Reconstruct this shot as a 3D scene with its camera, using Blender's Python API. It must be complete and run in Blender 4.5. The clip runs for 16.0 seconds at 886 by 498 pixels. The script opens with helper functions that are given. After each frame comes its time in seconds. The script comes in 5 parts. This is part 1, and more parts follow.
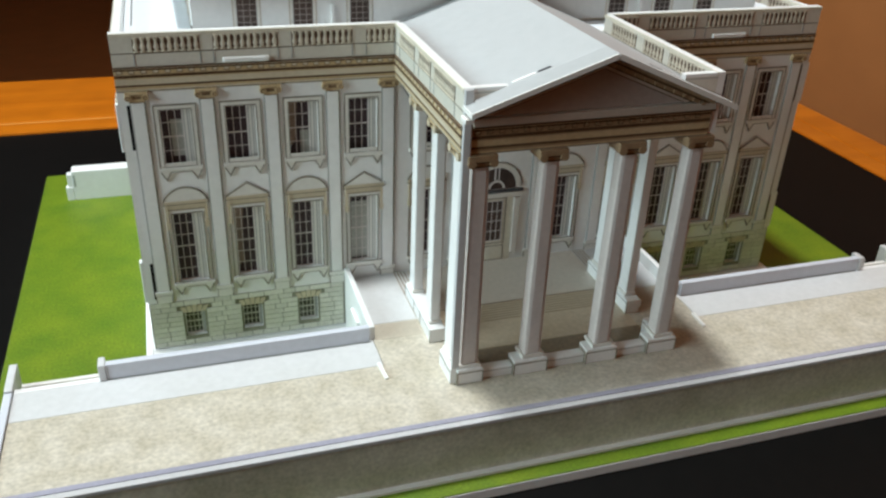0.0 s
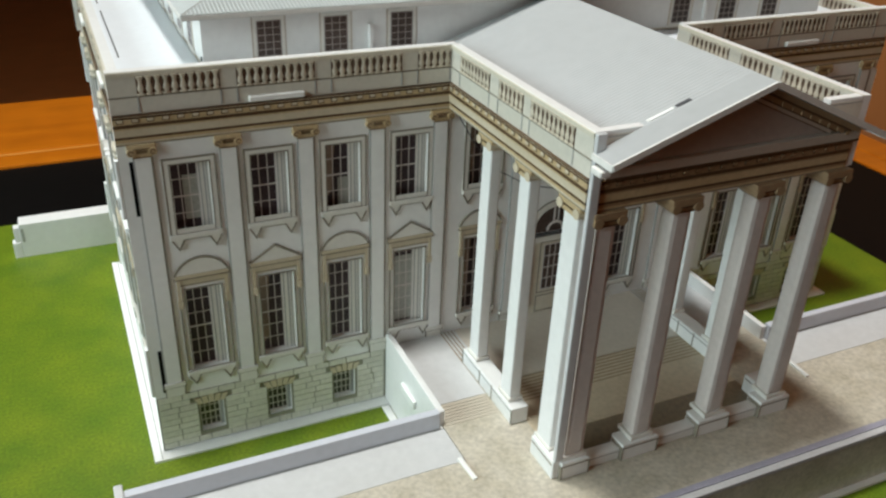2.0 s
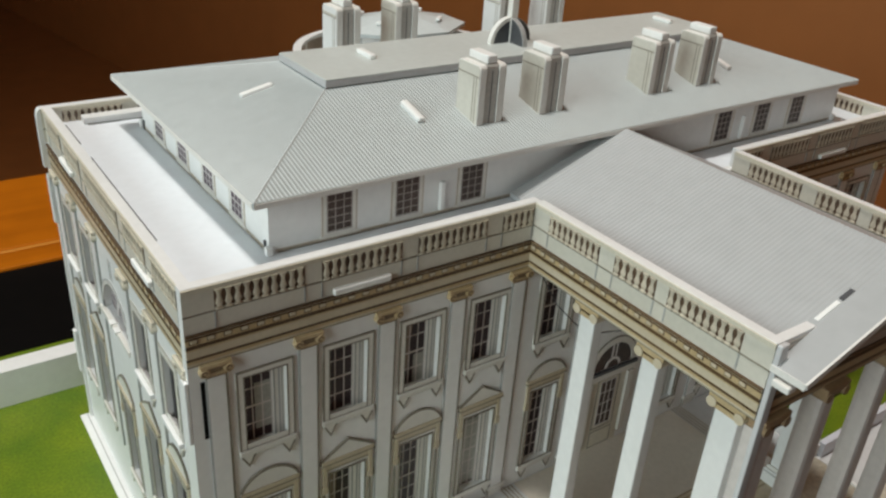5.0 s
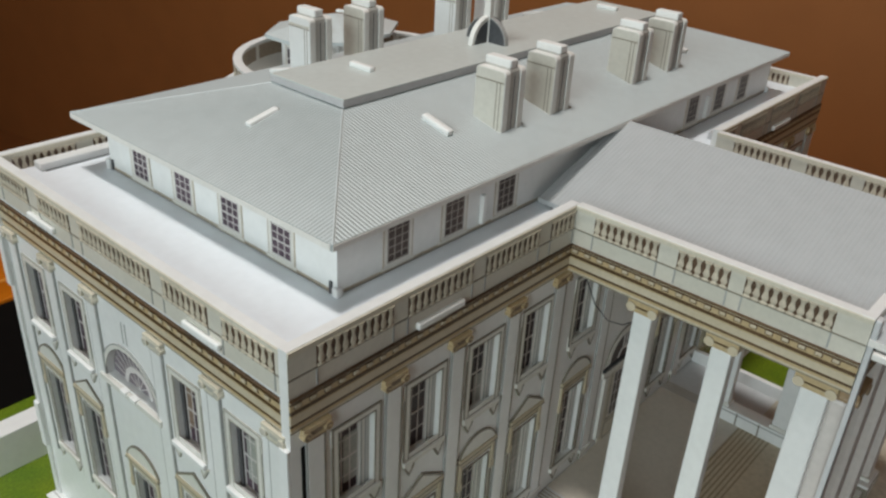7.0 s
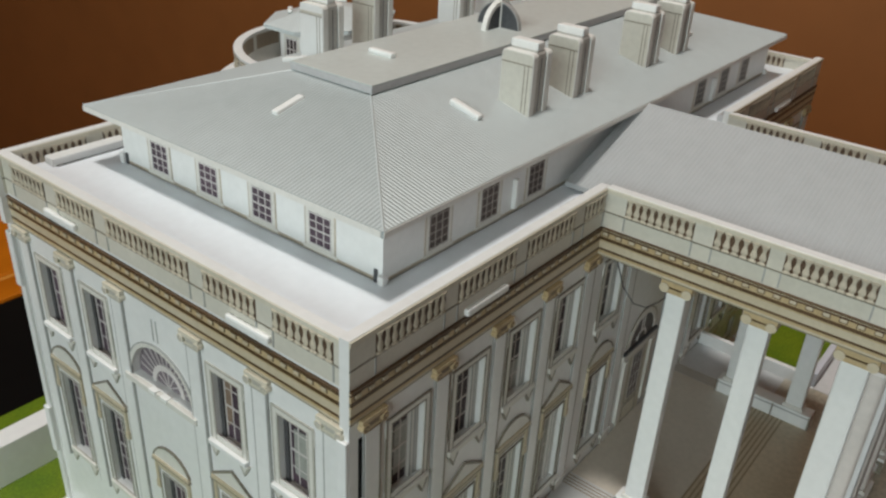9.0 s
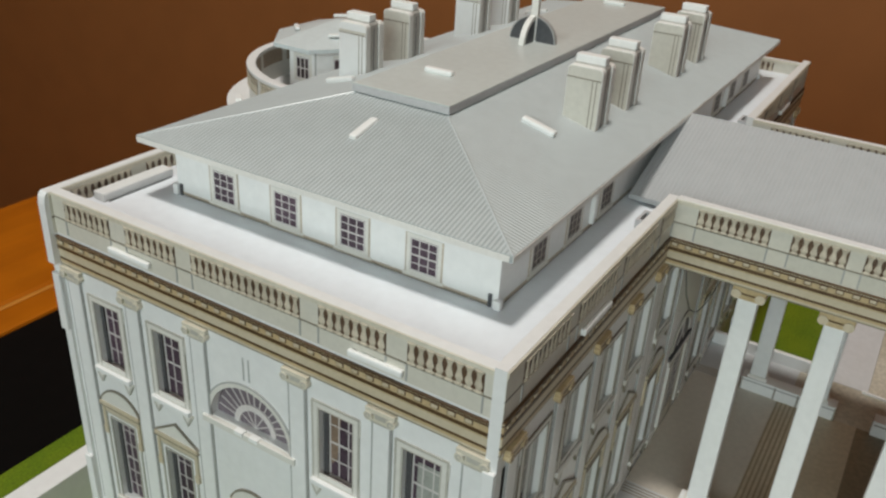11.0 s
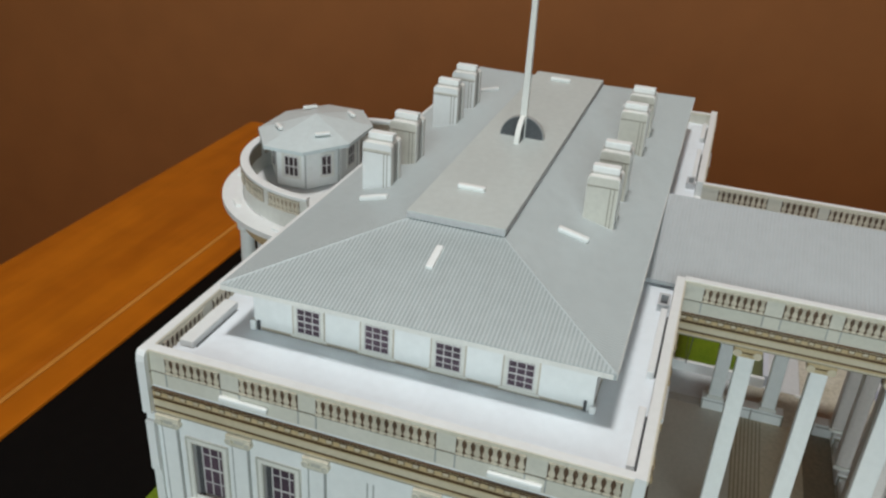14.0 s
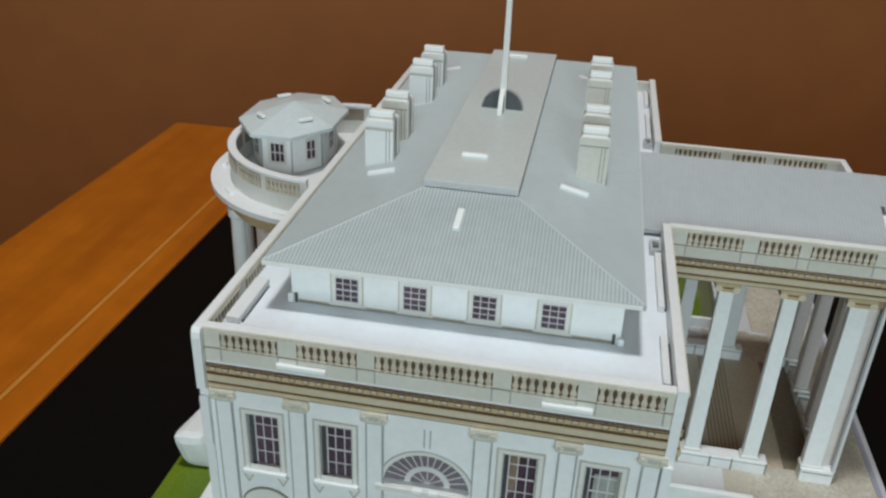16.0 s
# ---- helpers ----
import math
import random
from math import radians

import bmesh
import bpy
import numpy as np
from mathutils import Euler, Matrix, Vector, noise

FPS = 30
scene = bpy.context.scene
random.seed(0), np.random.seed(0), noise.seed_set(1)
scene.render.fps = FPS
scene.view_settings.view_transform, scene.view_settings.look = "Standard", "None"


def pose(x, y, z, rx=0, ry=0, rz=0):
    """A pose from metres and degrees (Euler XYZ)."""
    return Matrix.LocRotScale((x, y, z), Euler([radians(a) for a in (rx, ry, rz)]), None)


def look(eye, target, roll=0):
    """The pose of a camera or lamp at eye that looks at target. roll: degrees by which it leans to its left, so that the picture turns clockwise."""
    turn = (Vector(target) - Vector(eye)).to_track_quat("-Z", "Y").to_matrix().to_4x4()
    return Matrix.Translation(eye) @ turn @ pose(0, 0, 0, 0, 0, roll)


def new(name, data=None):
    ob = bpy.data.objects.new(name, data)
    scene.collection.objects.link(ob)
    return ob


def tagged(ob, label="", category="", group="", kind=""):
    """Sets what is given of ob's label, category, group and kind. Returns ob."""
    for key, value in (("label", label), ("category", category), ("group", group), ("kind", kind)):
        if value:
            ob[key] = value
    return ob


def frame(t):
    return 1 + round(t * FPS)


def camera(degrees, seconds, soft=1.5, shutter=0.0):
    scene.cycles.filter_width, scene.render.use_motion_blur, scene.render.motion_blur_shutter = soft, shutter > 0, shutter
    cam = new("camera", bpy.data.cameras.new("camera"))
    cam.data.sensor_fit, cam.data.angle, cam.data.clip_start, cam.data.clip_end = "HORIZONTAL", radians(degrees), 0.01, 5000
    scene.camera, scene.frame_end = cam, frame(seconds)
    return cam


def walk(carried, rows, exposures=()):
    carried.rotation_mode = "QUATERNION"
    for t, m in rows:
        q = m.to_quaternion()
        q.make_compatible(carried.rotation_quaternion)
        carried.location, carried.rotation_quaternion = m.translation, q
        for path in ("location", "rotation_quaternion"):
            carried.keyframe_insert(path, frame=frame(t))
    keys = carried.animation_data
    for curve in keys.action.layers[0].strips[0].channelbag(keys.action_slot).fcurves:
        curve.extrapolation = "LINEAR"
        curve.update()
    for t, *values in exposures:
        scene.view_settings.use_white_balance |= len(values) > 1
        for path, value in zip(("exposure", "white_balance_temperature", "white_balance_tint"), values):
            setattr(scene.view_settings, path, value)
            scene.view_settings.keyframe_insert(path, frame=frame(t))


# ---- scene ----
CM = 0.01  # the model is laid out in centimetres

# ---- camera ----
cam = camera(55.35, 16.0, soft=2.4)
ROWS = [
    (0.0, 1.833, -28.047, 19.042, -18.610, -28.533, 2.407),
    (0.5, 0.634, -26.429, 18.672, -21.104, -28.675, 2.382),
    (1.0, 0.003, -24.348, 18.350, -22.929, -28.941, 2.296),
    (1.5, -0.509, -22.981, 18.481, -24.112, -29.093, 2.237),
    (2.0, -0.958, -21.356, 18.364, -25.498, -28.702, 2.447),
    (2.5, -1.186, -20.286, 18.940, -26.140, -28.559, 2.408),
    (3.0, -1.434, -19.519, 19.564, -26.829, -28.197, 2.258),
    (3.5, -2.060, -18.296, 20.082, -28.945, -27.608, 2.542),
    (4.0, -2.500, -17.492, 20.514, -30.095, -27.025, 2.610),
    (4.2, -2.806, -16.645, 20.734, -31.461, -27.367, 3.014),
    (6.5, -7.001, -12.014, 20.999, -45.270, -27.573, 3.361),
    (7.0, -7.671, -10.024, 20.905, -49.702, -28.195, 3.376),
    (7.5, -8.131, -8.806, 20.843, -52.442, -28.234, 3.669),
    (8.0, -8.055, -8.883, 20.708, -52.083, -28.416, 3.199),
    (10.5, -10.489, -6.198, 20.428, -57.401, -27.833, 3.606),
    (11.0, -10.872, -4.873, 20.497, -59.887, -27.626, 3.647),
    (11.5, -11.717, -3.736, 20.943, -62.897, -27.687, 3.779),
    (12.0, -12.242, -2.651, 21.234, -65.407, -27.333, 3.489),
    (12.5, -12.392, -1.854, 22.290, -66.939, -27.785, 3.265),
    (13.0, -13.108, -1.146, 23.319, -69.000, -27.818, 3.575),
    (13.5, -13.606, -0.356, 24.013, -70.797, -28.039, 3.561),
    (14.0, -14.202, 0.243, 24.255, -72.376, -27.710, 3.360),
    (14.5, -14.846, 1.131, 24.337, -74.601, -27.748, 3.506),
    (15.0, -15.643, 1.744, 24.005, -76.294, -27.430, 3.002),
    (15.5, -16.202, 2.546, 24.184, -78.317, -27.699, 2.745),
    (16.0, -16.993, 3.135, 24.115, -80.275, -27.765, 2.348),
]
EXPOSURES = [(0.0, 0.34, 6700, 8), (1.0, 0.2, 6850, 9), (2.0, 0.0, 7100, 10), (4.0, -0.24, 7500, 12), (6.5, -0.52, 7200, 14), (10.5, -0.6, 7450, 14), (13.0, -0.6, 7200, 13), (16.0, -0.62, 6700, 10)]
walk(cam, [(t, pose(CM * x, CM * y, CM * z, 90 + pitch, 0, yaw) @ pose(0, 0, 0, 0, 0, roll)) for t, x, y, z, yaw, pitch, roll in ROWS], EXPOSURES)

# ---- world and lights ----
world = bpy.data.worlds.new("world")
scene.world = world
world.use_nodes = True
wn = world.node_tree.nodes
sky = wn.new("ShaderNodeTexSky")
sky.sky_type, sky.sun_disc, sky.sun_elevation, sky.sun_rotation = "NISHITA", False, radians(40), radians(200)
world.node_tree.links.new(sky.outputs[0], wn["Background"].inputs[0])
wn["Background"].inputs[1].default_value = 0.1


def area(name, m, w, h, power, colour):
    lamp = bpy.data.lights.new(name, "AREA")
    lamp.shape, lamp.size, lamp.size_y, lamp.energy, lamp.color = "RECTANGLE", w, h, power, colour
    ob = new(name, lamp)
    ob.matrix_world = m
    return ob


# daylight in the opening of the window, and the ceiling lamp
area("window_daylight", look((-1.161, -0.154, 0.52), (-0.176, 0.020, 0.36)), 1.0, 0.75, 18.5, (0.71, 0.92, 1.0))
area("ceiling_lamp_light", look((-0.08, 0.1, 1.66), (0.13, 0.05, 0.0)), 0.16, 0.16, 23.5, (0.90, 0.96, 1.0))

# ---- materials ----
def material(name, colour, rough=0.5, vary=0.06, scale=120.0, bump=0.0, bump_scale=900.0, second=None, spec=0.5, coat=0.0, piece=0.0, coarse=None, metal=0.0):
    """A surface with variation at two scales; second: a colour that the broad patches lean to; piece: change from piece to piece."""
    m = bpy.data.materials.new(name)
    m.use_nodes = True
    nt = m.node_tree
    n, link = nt.nodes, nt.links.new
    b = n["Principled BSDF"]
    b.inputs["Roughness"].default_value = rough
    b.inputs["Specular IOR Level"].default_value = spec
    b.inputs["Coat Weight"].default_value = coat
    b.inputs["Metallic"].default_value = metal
    geo = n.new("ShaderNodeNewGeometry")
    broad = n.new("ShaderNodeTexNoise")
    broad.inputs["Scale"].default_value = coarse or scale * 0.2
    broad.inputs["Detail"].default_value = 4
    fine = n.new("ShaderNodeTexNoise")
    fine.inputs["Scale"].default_value = scale * 4
    fine.inputs["Detail"].default_value = 5
    link(geo.outputs["Position"], broad.inputs["Vector"])
    link(geo.outputs["Position"], fine.inputs["Vector"])
    ramp = n.new("ShaderNodeMapRange")
    ramp.inputs[1].default_value, ramp.inputs[2].default_value = 0.3, 0.7
    link(broad.outputs["Fac"], ramp.inputs[0])
    mix = n.new("ShaderNodeMix")
    mix.data_type = "RGBA"
    other = second or tuple(c * (1 - 2 * vary) for c in colour)
    mix.inputs[6].default_value, mix.inputs[7].default_value = (*colour, 1), (*other, 1)
    link(ramp.outputs[0], mix.inputs[0])
    hsv = n.new("ShaderNodeHueSaturation")
    grain = n.new("ShaderNodeMapRange")
    grain.inputs[1].default_value, grain.inputs[2].default_value = 0.25, 0.75
    grain.inputs[3].default_value, grain.inputs[4].default_value = 1 - vary, 1 + vary
    link(fine.outputs["Fac"], grain.inputs[0])
    value = grain.outputs[0]
    if piece:
        info = n.new("ShaderNodeObjectInfo")
        spread = n.new("ShaderNodeMapRange")
        spread.inputs[3].default_value, spread.inputs[4].default_value = 1 - piece, 1 + piece
        link(info.outputs["Random"], spread.inputs[0])
        mul = n.new("ShaderNodeMath")
        mul.operation = "MULTIPLY"
        link(value, mul.inputs[0])
        link(spread.outputs[0], mul.inputs[1])
        value = mul.outputs[0]
    link(value, hsv.inputs["Value"])
    link(mix.outputs[2], hsv.inputs["Color"])
    link(hsv.outputs[0], b.inputs["Base Color"])
    if bump:
        bn = n.new("ShaderNodeTexNoise")
        bn.inputs["Scale"].default_value = bump_scale
        bn.inputs["Detail"].default_value = 6
        link(geo.outputs["Position"], bn.inputs["Vector"])
        bp = n.new("ShaderNodeBump")
        bp.inputs["Strength"].default_value, bp.inputs["Distance"].default_value = bump, 0.0004
        link(bn.outputs["Fac"], bp.inputs["Height"])
        link(bp.outputs[0], b.inputs["Normal"])
    return m


M = {}
# white card made lighter and cooler: the deck's bright light is painted in
M["deck"] = material("lit_deck_card", (0.83, 0.87, 0.91), 0.36, 0.025, 90, 0.04, 500)
M["card"] = material("white_card", (0.80, 0.80, 0.79), 0.42, 0.03, 90, 0.05, 700)
M["edge"] = material("foam_edge", (0.78, 0.76, 0.72), 0.6, 0.05, 300, 0.15, 2500)
M["wall"] = material("printed_wall", (0.80, 0.80, 0.79), 0.36, 0.035, 110, 0.04, 700, second=(0.74, 0.74, 0.725))
# taupe print, darkened with the shade on the portico front
M["shaft"] = material("printed_taupe_shaded", (0.42, 0.36, 0.325), 0.38, 0.08, 140, second=(0.34, 0.285, 0.25))
M["trim"] = material("printed_trim", (0.72, 0.70, 0.65), 0.36, 0.04, 160)
M["side_line"] = material("printed_side_line", (0.50, 0.475, 0.42), 0.42, 0.1, 260)
M["line"] = material("printed_line", (0.26, 0.23, 0.18), 0.42, 0.15, 260)
M["soft_line"] = material("printed_soft_line", (0.40, 0.40, 0.39), 0.42, 0.1, 260)
M["tan"] = material("printed_tan", (0.48, 0.35, 0.19), 0.38, 0.12, 220, second=(0.54, 0.42, 0.26))
M["tan_light"] = material("printed_light_tan", (0.58, 0.505, 0.385), 0.38, 0.07, 220, second=(0.52, 0.435, 0.30))
M["brown"] = material("printed_dark_brown", (0.115, 0.062, 0.028), 0.4, 0.2, 260)
M["baluster"] = material("printed_baluster", (0.60, 0.53, 0.42), 0.38, 0.1, 300, piece=0.08)
M["recess"] = material("printed_recess", (0.15, 0.088, 0.055), 0.4, 0.2, 300)
M["recess_pale"] = material("printed_pale_recess", (0.40, 0.31, 0.23), 0.4, 0.15, 300)
M["stone"] = material("printed_stone", (0.66, 0.65, 0.58), 0.42, 0.1, 260, second=(0.58, 0.56, 0.48), piece=0.08)
M["joint"] = material("printed_joint", (0.27, 0.26, 0.20), 0.45, 0.1, 260)
M["glass"] = material("printed_window_dark", (0.062, 0.040, 0.046), 0.38, 0.35, 240, second=(0.022, 0.014, 0.016), spec=0.25)
M["glass_b"] = material("printed_window_green", (0.075, 0.075, 0.055), 0.3, 0.35, 240, second=(0.03, 0.026, 0.02))
M["curtain"] = material("printed_curtain", (0.40, 0.42, 0.385), 0.32, 0.15, 240, second=(0.28, 0.28, 0.25))
# nearly black: the jamb's shade is put into the colour
M["shade"] = material("shaded_reveal", (0.07, 0.068, 0.072), 0.38, 0.08, 240)
# darker tan for the portico front, with its shade in the colour
M["tan_shaded"] = material("printed_tan_shaded", (0.27, 0.17, 0.09), 0.38, 0.12, 220, second=(0.34, 0.235, 0.14))
M["capital_pale"] = material("printed_pale_capital", (0.66, 0.62, 0.52), 0.38, 0.08, 220, second=(0.58, 0.53, 0.42))
M["capline"] = material("printed_capital_line", (0.24, 0.16, 0.09), 0.4, 0.15, 260)
M["violet"] = material("printed_window_violet", (0.105, 0.065, 0.088), 0.36, 0.3, 240, second=(0.05, 0.032, 0.045), spec=0.3)
M["umber_pane"] = material("printed_window_umber", (0.085, 0.055, 0.045), 0.38, 0.3, 240, second=(0.045, 0.03, 0.026), spec=0.3)
M["umber_bar"] = material("printed_window_bar_taupe", (0.36, 0.31, 0.28), 0.38, 0.08, 300)
M["column"] = material("printed_column", (0.65, 0.595, 0.565), 0.38, 0.06, 140, second=(0.58, 0.52, 0.485))
M["pale_floor"] = material("printed_pale_floor", (0.62, 0.56, 0.49), 0.42, 0.06, 140, second=(0.55, 0.49, 0.415))
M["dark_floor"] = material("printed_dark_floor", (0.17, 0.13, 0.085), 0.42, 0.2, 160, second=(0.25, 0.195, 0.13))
M["fan"] = material("printed_fan_violet", (0.20, 0.165, 0.185), 0.38, 0.15, 240, second=(0.15, 0.12, 0.14))
M["drape"] = material("printed_drape", (0.26, 0.18, 0.13), 0.32, 0.2, 300)
M["muntin"] = material("printed_glazing_bar", (0.66, 0.62, 0.60), 0.36, 0.06, 300)
M["roof"] = material("printed_roof", (0.365, 0.40, 0.40), 0.28, 0.07, 60, 0.06, 160, second=(0.32, 0.355, 0.355))
M["rib"] = material("printed_roof_rib", (0.51, 0.545, 0.545), 0.34, 0.03, 60)
M["rib_pale"] = material("printed_portico_rib", (0.435, 0.445, 0.45), 0.36, 0.03, 60, spec=0.4)
M["roof_pale"] = material("printed_portico_roof", (0.41, 0.42, 0.425), 0.34, 0.05, 60, second=(0.385, 0.395, 0.395), spec=0.4)
# lightened grey: the stronger light on the pavilion is put into the colour
M["pavilion_roof"] = material("lit_pavilion_roof", (0.60, 0.655, 0.66), 0.32, 0.05, 100, second=(0.55, 0.60, 0.60), spec=0.4)
M["flat"] = material("printed_flat_roof", (0.55, 0.585, 0.565), 0.36, 0.05, 100, second=(0.50, 0.53, 0.51), spec=0.3)
M["chimney"] = material("printed_chimney", (0.64, 0.615, 0.55), 0.4, 0.06, 160, second=(0.57, 0.535, 0.465))
M["slab_grey"] = material("foam_core_grey", (0.52, 0.50, 0.46), 0.6, 0.12, 260, 0.2, 2500, second=(0.42, 0.40, 0.37))
M["chimney_line"] = material("printed_chimney_line", (0.30, 0.25, 0.19), 0.42, 0.12, 260)
M["grey_dark"] = material("printed_dark_grey", (0.075, 0.078, 0.085), 0.4, 0.2, 200)
M["tab"] = material("foam_tab", (0.84, 0.84, 0.82), 0.4, 0.03, 200)
M["lawn"] = material("printed_lawn", (0.08, 0.15, 0.003), 0.5, 0.3, 260, 0.1, 900, second=(0.14, 0.20, 0.005), coarse=60)
M["road"] = material("printed_gravel", (0.435, 0.39, 0.305), 0.45, 0.22, 190, 0.05, 900, second=(0.545, 0.50, 0.42), coarse=110)
M["parapet"] = material("printed_parapet", (0.655, 0.625, 0.555), 0.38, 0.05, 180, second=(0.61, 0.575, 0.49))
M["stain"] = material("printed_warm_stain", (0.56, 0.47, 0.37), 0.42, 0.15, 200)
M["ledge"] = material("printed_taupe_ledge", (0.50, 0.43, 0.36), 0.38, 0.06, 160)
M["porch"] = material("printed_porch", (0.48, 0.39, 0.275), 0.42, 0.12, 160, second=(0.55, 0.46, 0.34))
M["step_dark"] = material("printed_step_line", (0.32, 0.245, 0.16), 0.42, 0.08, 160)
M["pave"] = material("printed_pavement", (0.60, 0.605, 0.615), 0.4, 0.05, 120, second=(0.55, 0.55, 0.545))
M["step"] = material("printed_step", (0.55, 0.49, 0.40), 0.42, 0.06, 160)
M["concrete"] = material("printed_concrete", (0.56, 0.535, 0.44), 0.45, 0.2, 200, second=(0.41, 0.385, 0.295), coarse=60)
M["lilac"] = material("printed_lilac_wall", (0.60, 0.62, 0.68), 0.4, 0.04, 120)
M["kerb"] = material("printed_kerb", (0.33, 0.325, 0.40), 0.42, 0.08, 200)
M["kerb_edge"] = material("printed_kerb_edge", (0.52, 0.515, 0.52), 0.5, 0.06, 200)
M["black"] = material("black_table_inlay", (0.0025, 0.0022, 0.002), 0.6, 0.25, 40, spec=0.1)
M["floor"] = material("brown_floor", (0.36, 0.135, 0.042), 0.5, 0.10, 3, second=(0.28, 0.098, 0.032), spec=0.3)
M["room"] = material("brown_room_wall", (0.42, 0.152, 0.04), 0.7, 0.06, 3, 0.1, 200)
M["ceiling"] = material("ceiling_paint", (0.52, 0.42, 0.32), 0.8, 0.03, 4)
M["lampglass"] = material("lamp_diffuser", (0.85, 0.84, 0.80), 0.5, 0.02, 20)


def wood_material():
    m = material("orange_table_wood", (0.52, 0.145, 0.006), 0.34, 0.10, 14, second=(0.41, 0.105, 0.006), coat=0.05, spec=0.3)
    nt = m.node_tree
    n, link = nt.nodes, nt.links.new
    geo = n.new("ShaderNodeNewGeometry")
    stretch = n.new("ShaderNodeMapping")
    stretch.inputs["Scale"].default_value = (6, 90, 90)
    grain = n.new("ShaderNodeTexNoise")
    grain.inputs["Scale"].default_value, grain.inputs["Detail"].default_value = 1.0, 6
    link(geo.outputs["Position"], stretch.inputs[0])
    link(stretch.outputs[0], grain.inputs["Vector"])
    old = n["Principled BSDF"].inputs["Base Color"].links[0].from_socket
    mix = n.new("ShaderNodeMix")
    mix.data_type, mix.blend_type = "RGBA", "MULTIPLY"
    tone = n.new("ShaderNodeMapRange")
    tone.inputs[1].default_value, tone.inputs[2].default_value = 0.35, 0.7
    tone.inputs[3].default_value, tone.inputs[4].default_value = 0.0, 0.35
    link(grain.outputs["Fac"], tone.inputs[0])
    link(tone.outputs[0], mix.inputs[0])
    link(old, mix.inputs[6])
    mix.inputs[7].default_value = (0.45, 0.30, 0.20, 1)
    link(mix.outputs[2], n["Principled BSDF"].inputs["Base Color"])
    return m


M["wood"] = wood_material()
# paler than the wood: the bright highlight on the bead is painted in
M["wood_highlight"] = material("highlight_wood_bead", (0.60, 0.26, 0.06), 0.3, 0.1, 14, second=(0.52, 0.18, 0.02))

# ---- building blocks ----
class Geo:
    """Collects faces in centimetres."""

    def __init__(self):
        self.v, self.f = [], []

    def add(self, verts, faces):
        k = len(self.v)
        self.v += [tuple(p) for p in verts]
        self.f += [tuple(k + i for i in f) for f in faces]
        return self

    def box(self, x0, x1, y0, y1, z0, z1):
        v = [(x, y, z) for z in (z0, z1) for y in (y0, y1) for x in (x0, x1)]
        return self.add(v, [(0, 2, 3, 1), (4, 5, 7, 6), (0, 1, 5, 4), (2, 6, 7, 3), (0, 4, 6, 2), (1, 3, 7, 5)])

    def taper(self, cx, cy, z0, z1, w0, d0, w1, d1):
        v = [(cx + sx * w / 2, cy + sy * d / 2, z) for z, w, d in ((z0, w0, d0), (z1, w1, d1)) for sy in (-1, 1) for sx in (-1, 1)]
        return self.add(v, [(0, 2, 3, 1), (4, 5, 7, 6), (0, 1, 5, 4), (2, 6, 7, 3), (0, 4, 6, 2), (1, 3, 7, 5)])

    def prism(self, pts, y0, y1):
        """A polygon in x and z (anticlockwise seen from -y), pushed from y0 (front) to y1."""
        n = len(pts)
        v = [(x, y0, z) for x, z in pts] + [(x, y1, z) for x, z in pts]
        f = [tuple(range(n)), tuple(range(2 * n - 1, n - 1, -1))]
        f += [(i, i + n, (i + 1) % n + n, (i + 1) % n) for i in range(n)]
        return self.add(v, f)

    def flat(self, pts, z0, z1):
        """A polygon in x and y (anticlockwise seen from above), pushed from z0 up to z1."""
        n = len(pts)
        v = [(x, y, z0) for x, y in pts] + [(x, y, z1) for x, y in pts]
        f = [tuple(range(n - 1, -1, -1)), tuple(range(n, 2 * n))]
        f += [(i, (i + 1) % n, (i + 1) % n + n, i + n) for i in range(n)]
        return self.add(v, f)

    def lathe(self, profile, n, cx=0.0, cy=0.0, squash=1.0):
        rings = [[(cx + r * math.cos(2 * math.pi * i / n), cy + squash * r * math.sin(2 * math.pi * i / n), z) for i in range(n)] for r, z in profile]
        f = [(a * n + i, a * n + (i + 1) % n, (a + 1) * n + (i + 1) % n, (a + 1) * n + i) for a in range(len(profile) - 1) for i in range(n)]
        f += [tuple(range(n - 1, -1, -1)), tuple(range((len(profile) - 1) * n, len(profile) * n))]
        return self.add([p for ring in rings for p in ring], f)

    def border(self, x0, x1, z0, z1, w, y0, y1):
        """A rectangular ring in x and z."""
        outer, inner = [(x0, z0), (x1, z0), (x1, z1), (x0, z1)], [(x0 + w, z0 + w), (x1 - w, z0 + w), (x1 - w, z1 - w), (x0 + w, z1 - w)]
        v = [(x, y, z) for y in (y0, y1) for x, z in outer + inner]
        f = []
        for i in range(4):
            j = (i + 1) % 4
            f += [(i, j, 4 + j, 4 + i), (8 + j, 8 + i, 12 + i, 12 + j), (j, i, 8 + i, 8 + j), (4 + i, 4 + j, 12 + j, 12 + i)]
        return self.add(v, f)

    def strip(self, pts, w, y0, y1):
        """A mitred ribbon of width w along points in x and z."""
        left, right = [], []
        n = len(pts)
        for i, (x, z) in enumerate(pts):
            dirs = [Vector((q[0] - p[0], q[1] - p[1])).normalized() for p, q in (pts[max(i - 1, 0):i + 1], pts[i:i + 2]) if len((p, q)) == 2] if 0 < i < n - 1 else [Vector((pts[min(i + 1, n - 1)][0] - pts[max(i - 1, 0)][0], pts[min(i + 1, n - 1)][1] - pts[max(i - 1, 0)][1])).normalized()]
            t = sum(dirs, Vector((0, 0))).normalized()
            k = w / 2 / max(0.4, t.dot(dirs[0]))
            left.append((x - t.y * k, z + t.x * k))
            right.append((x + t.y * k, z - t.x * k))
        v = [(x, y, z) for y in (y0, y1) for x, z in left + right]
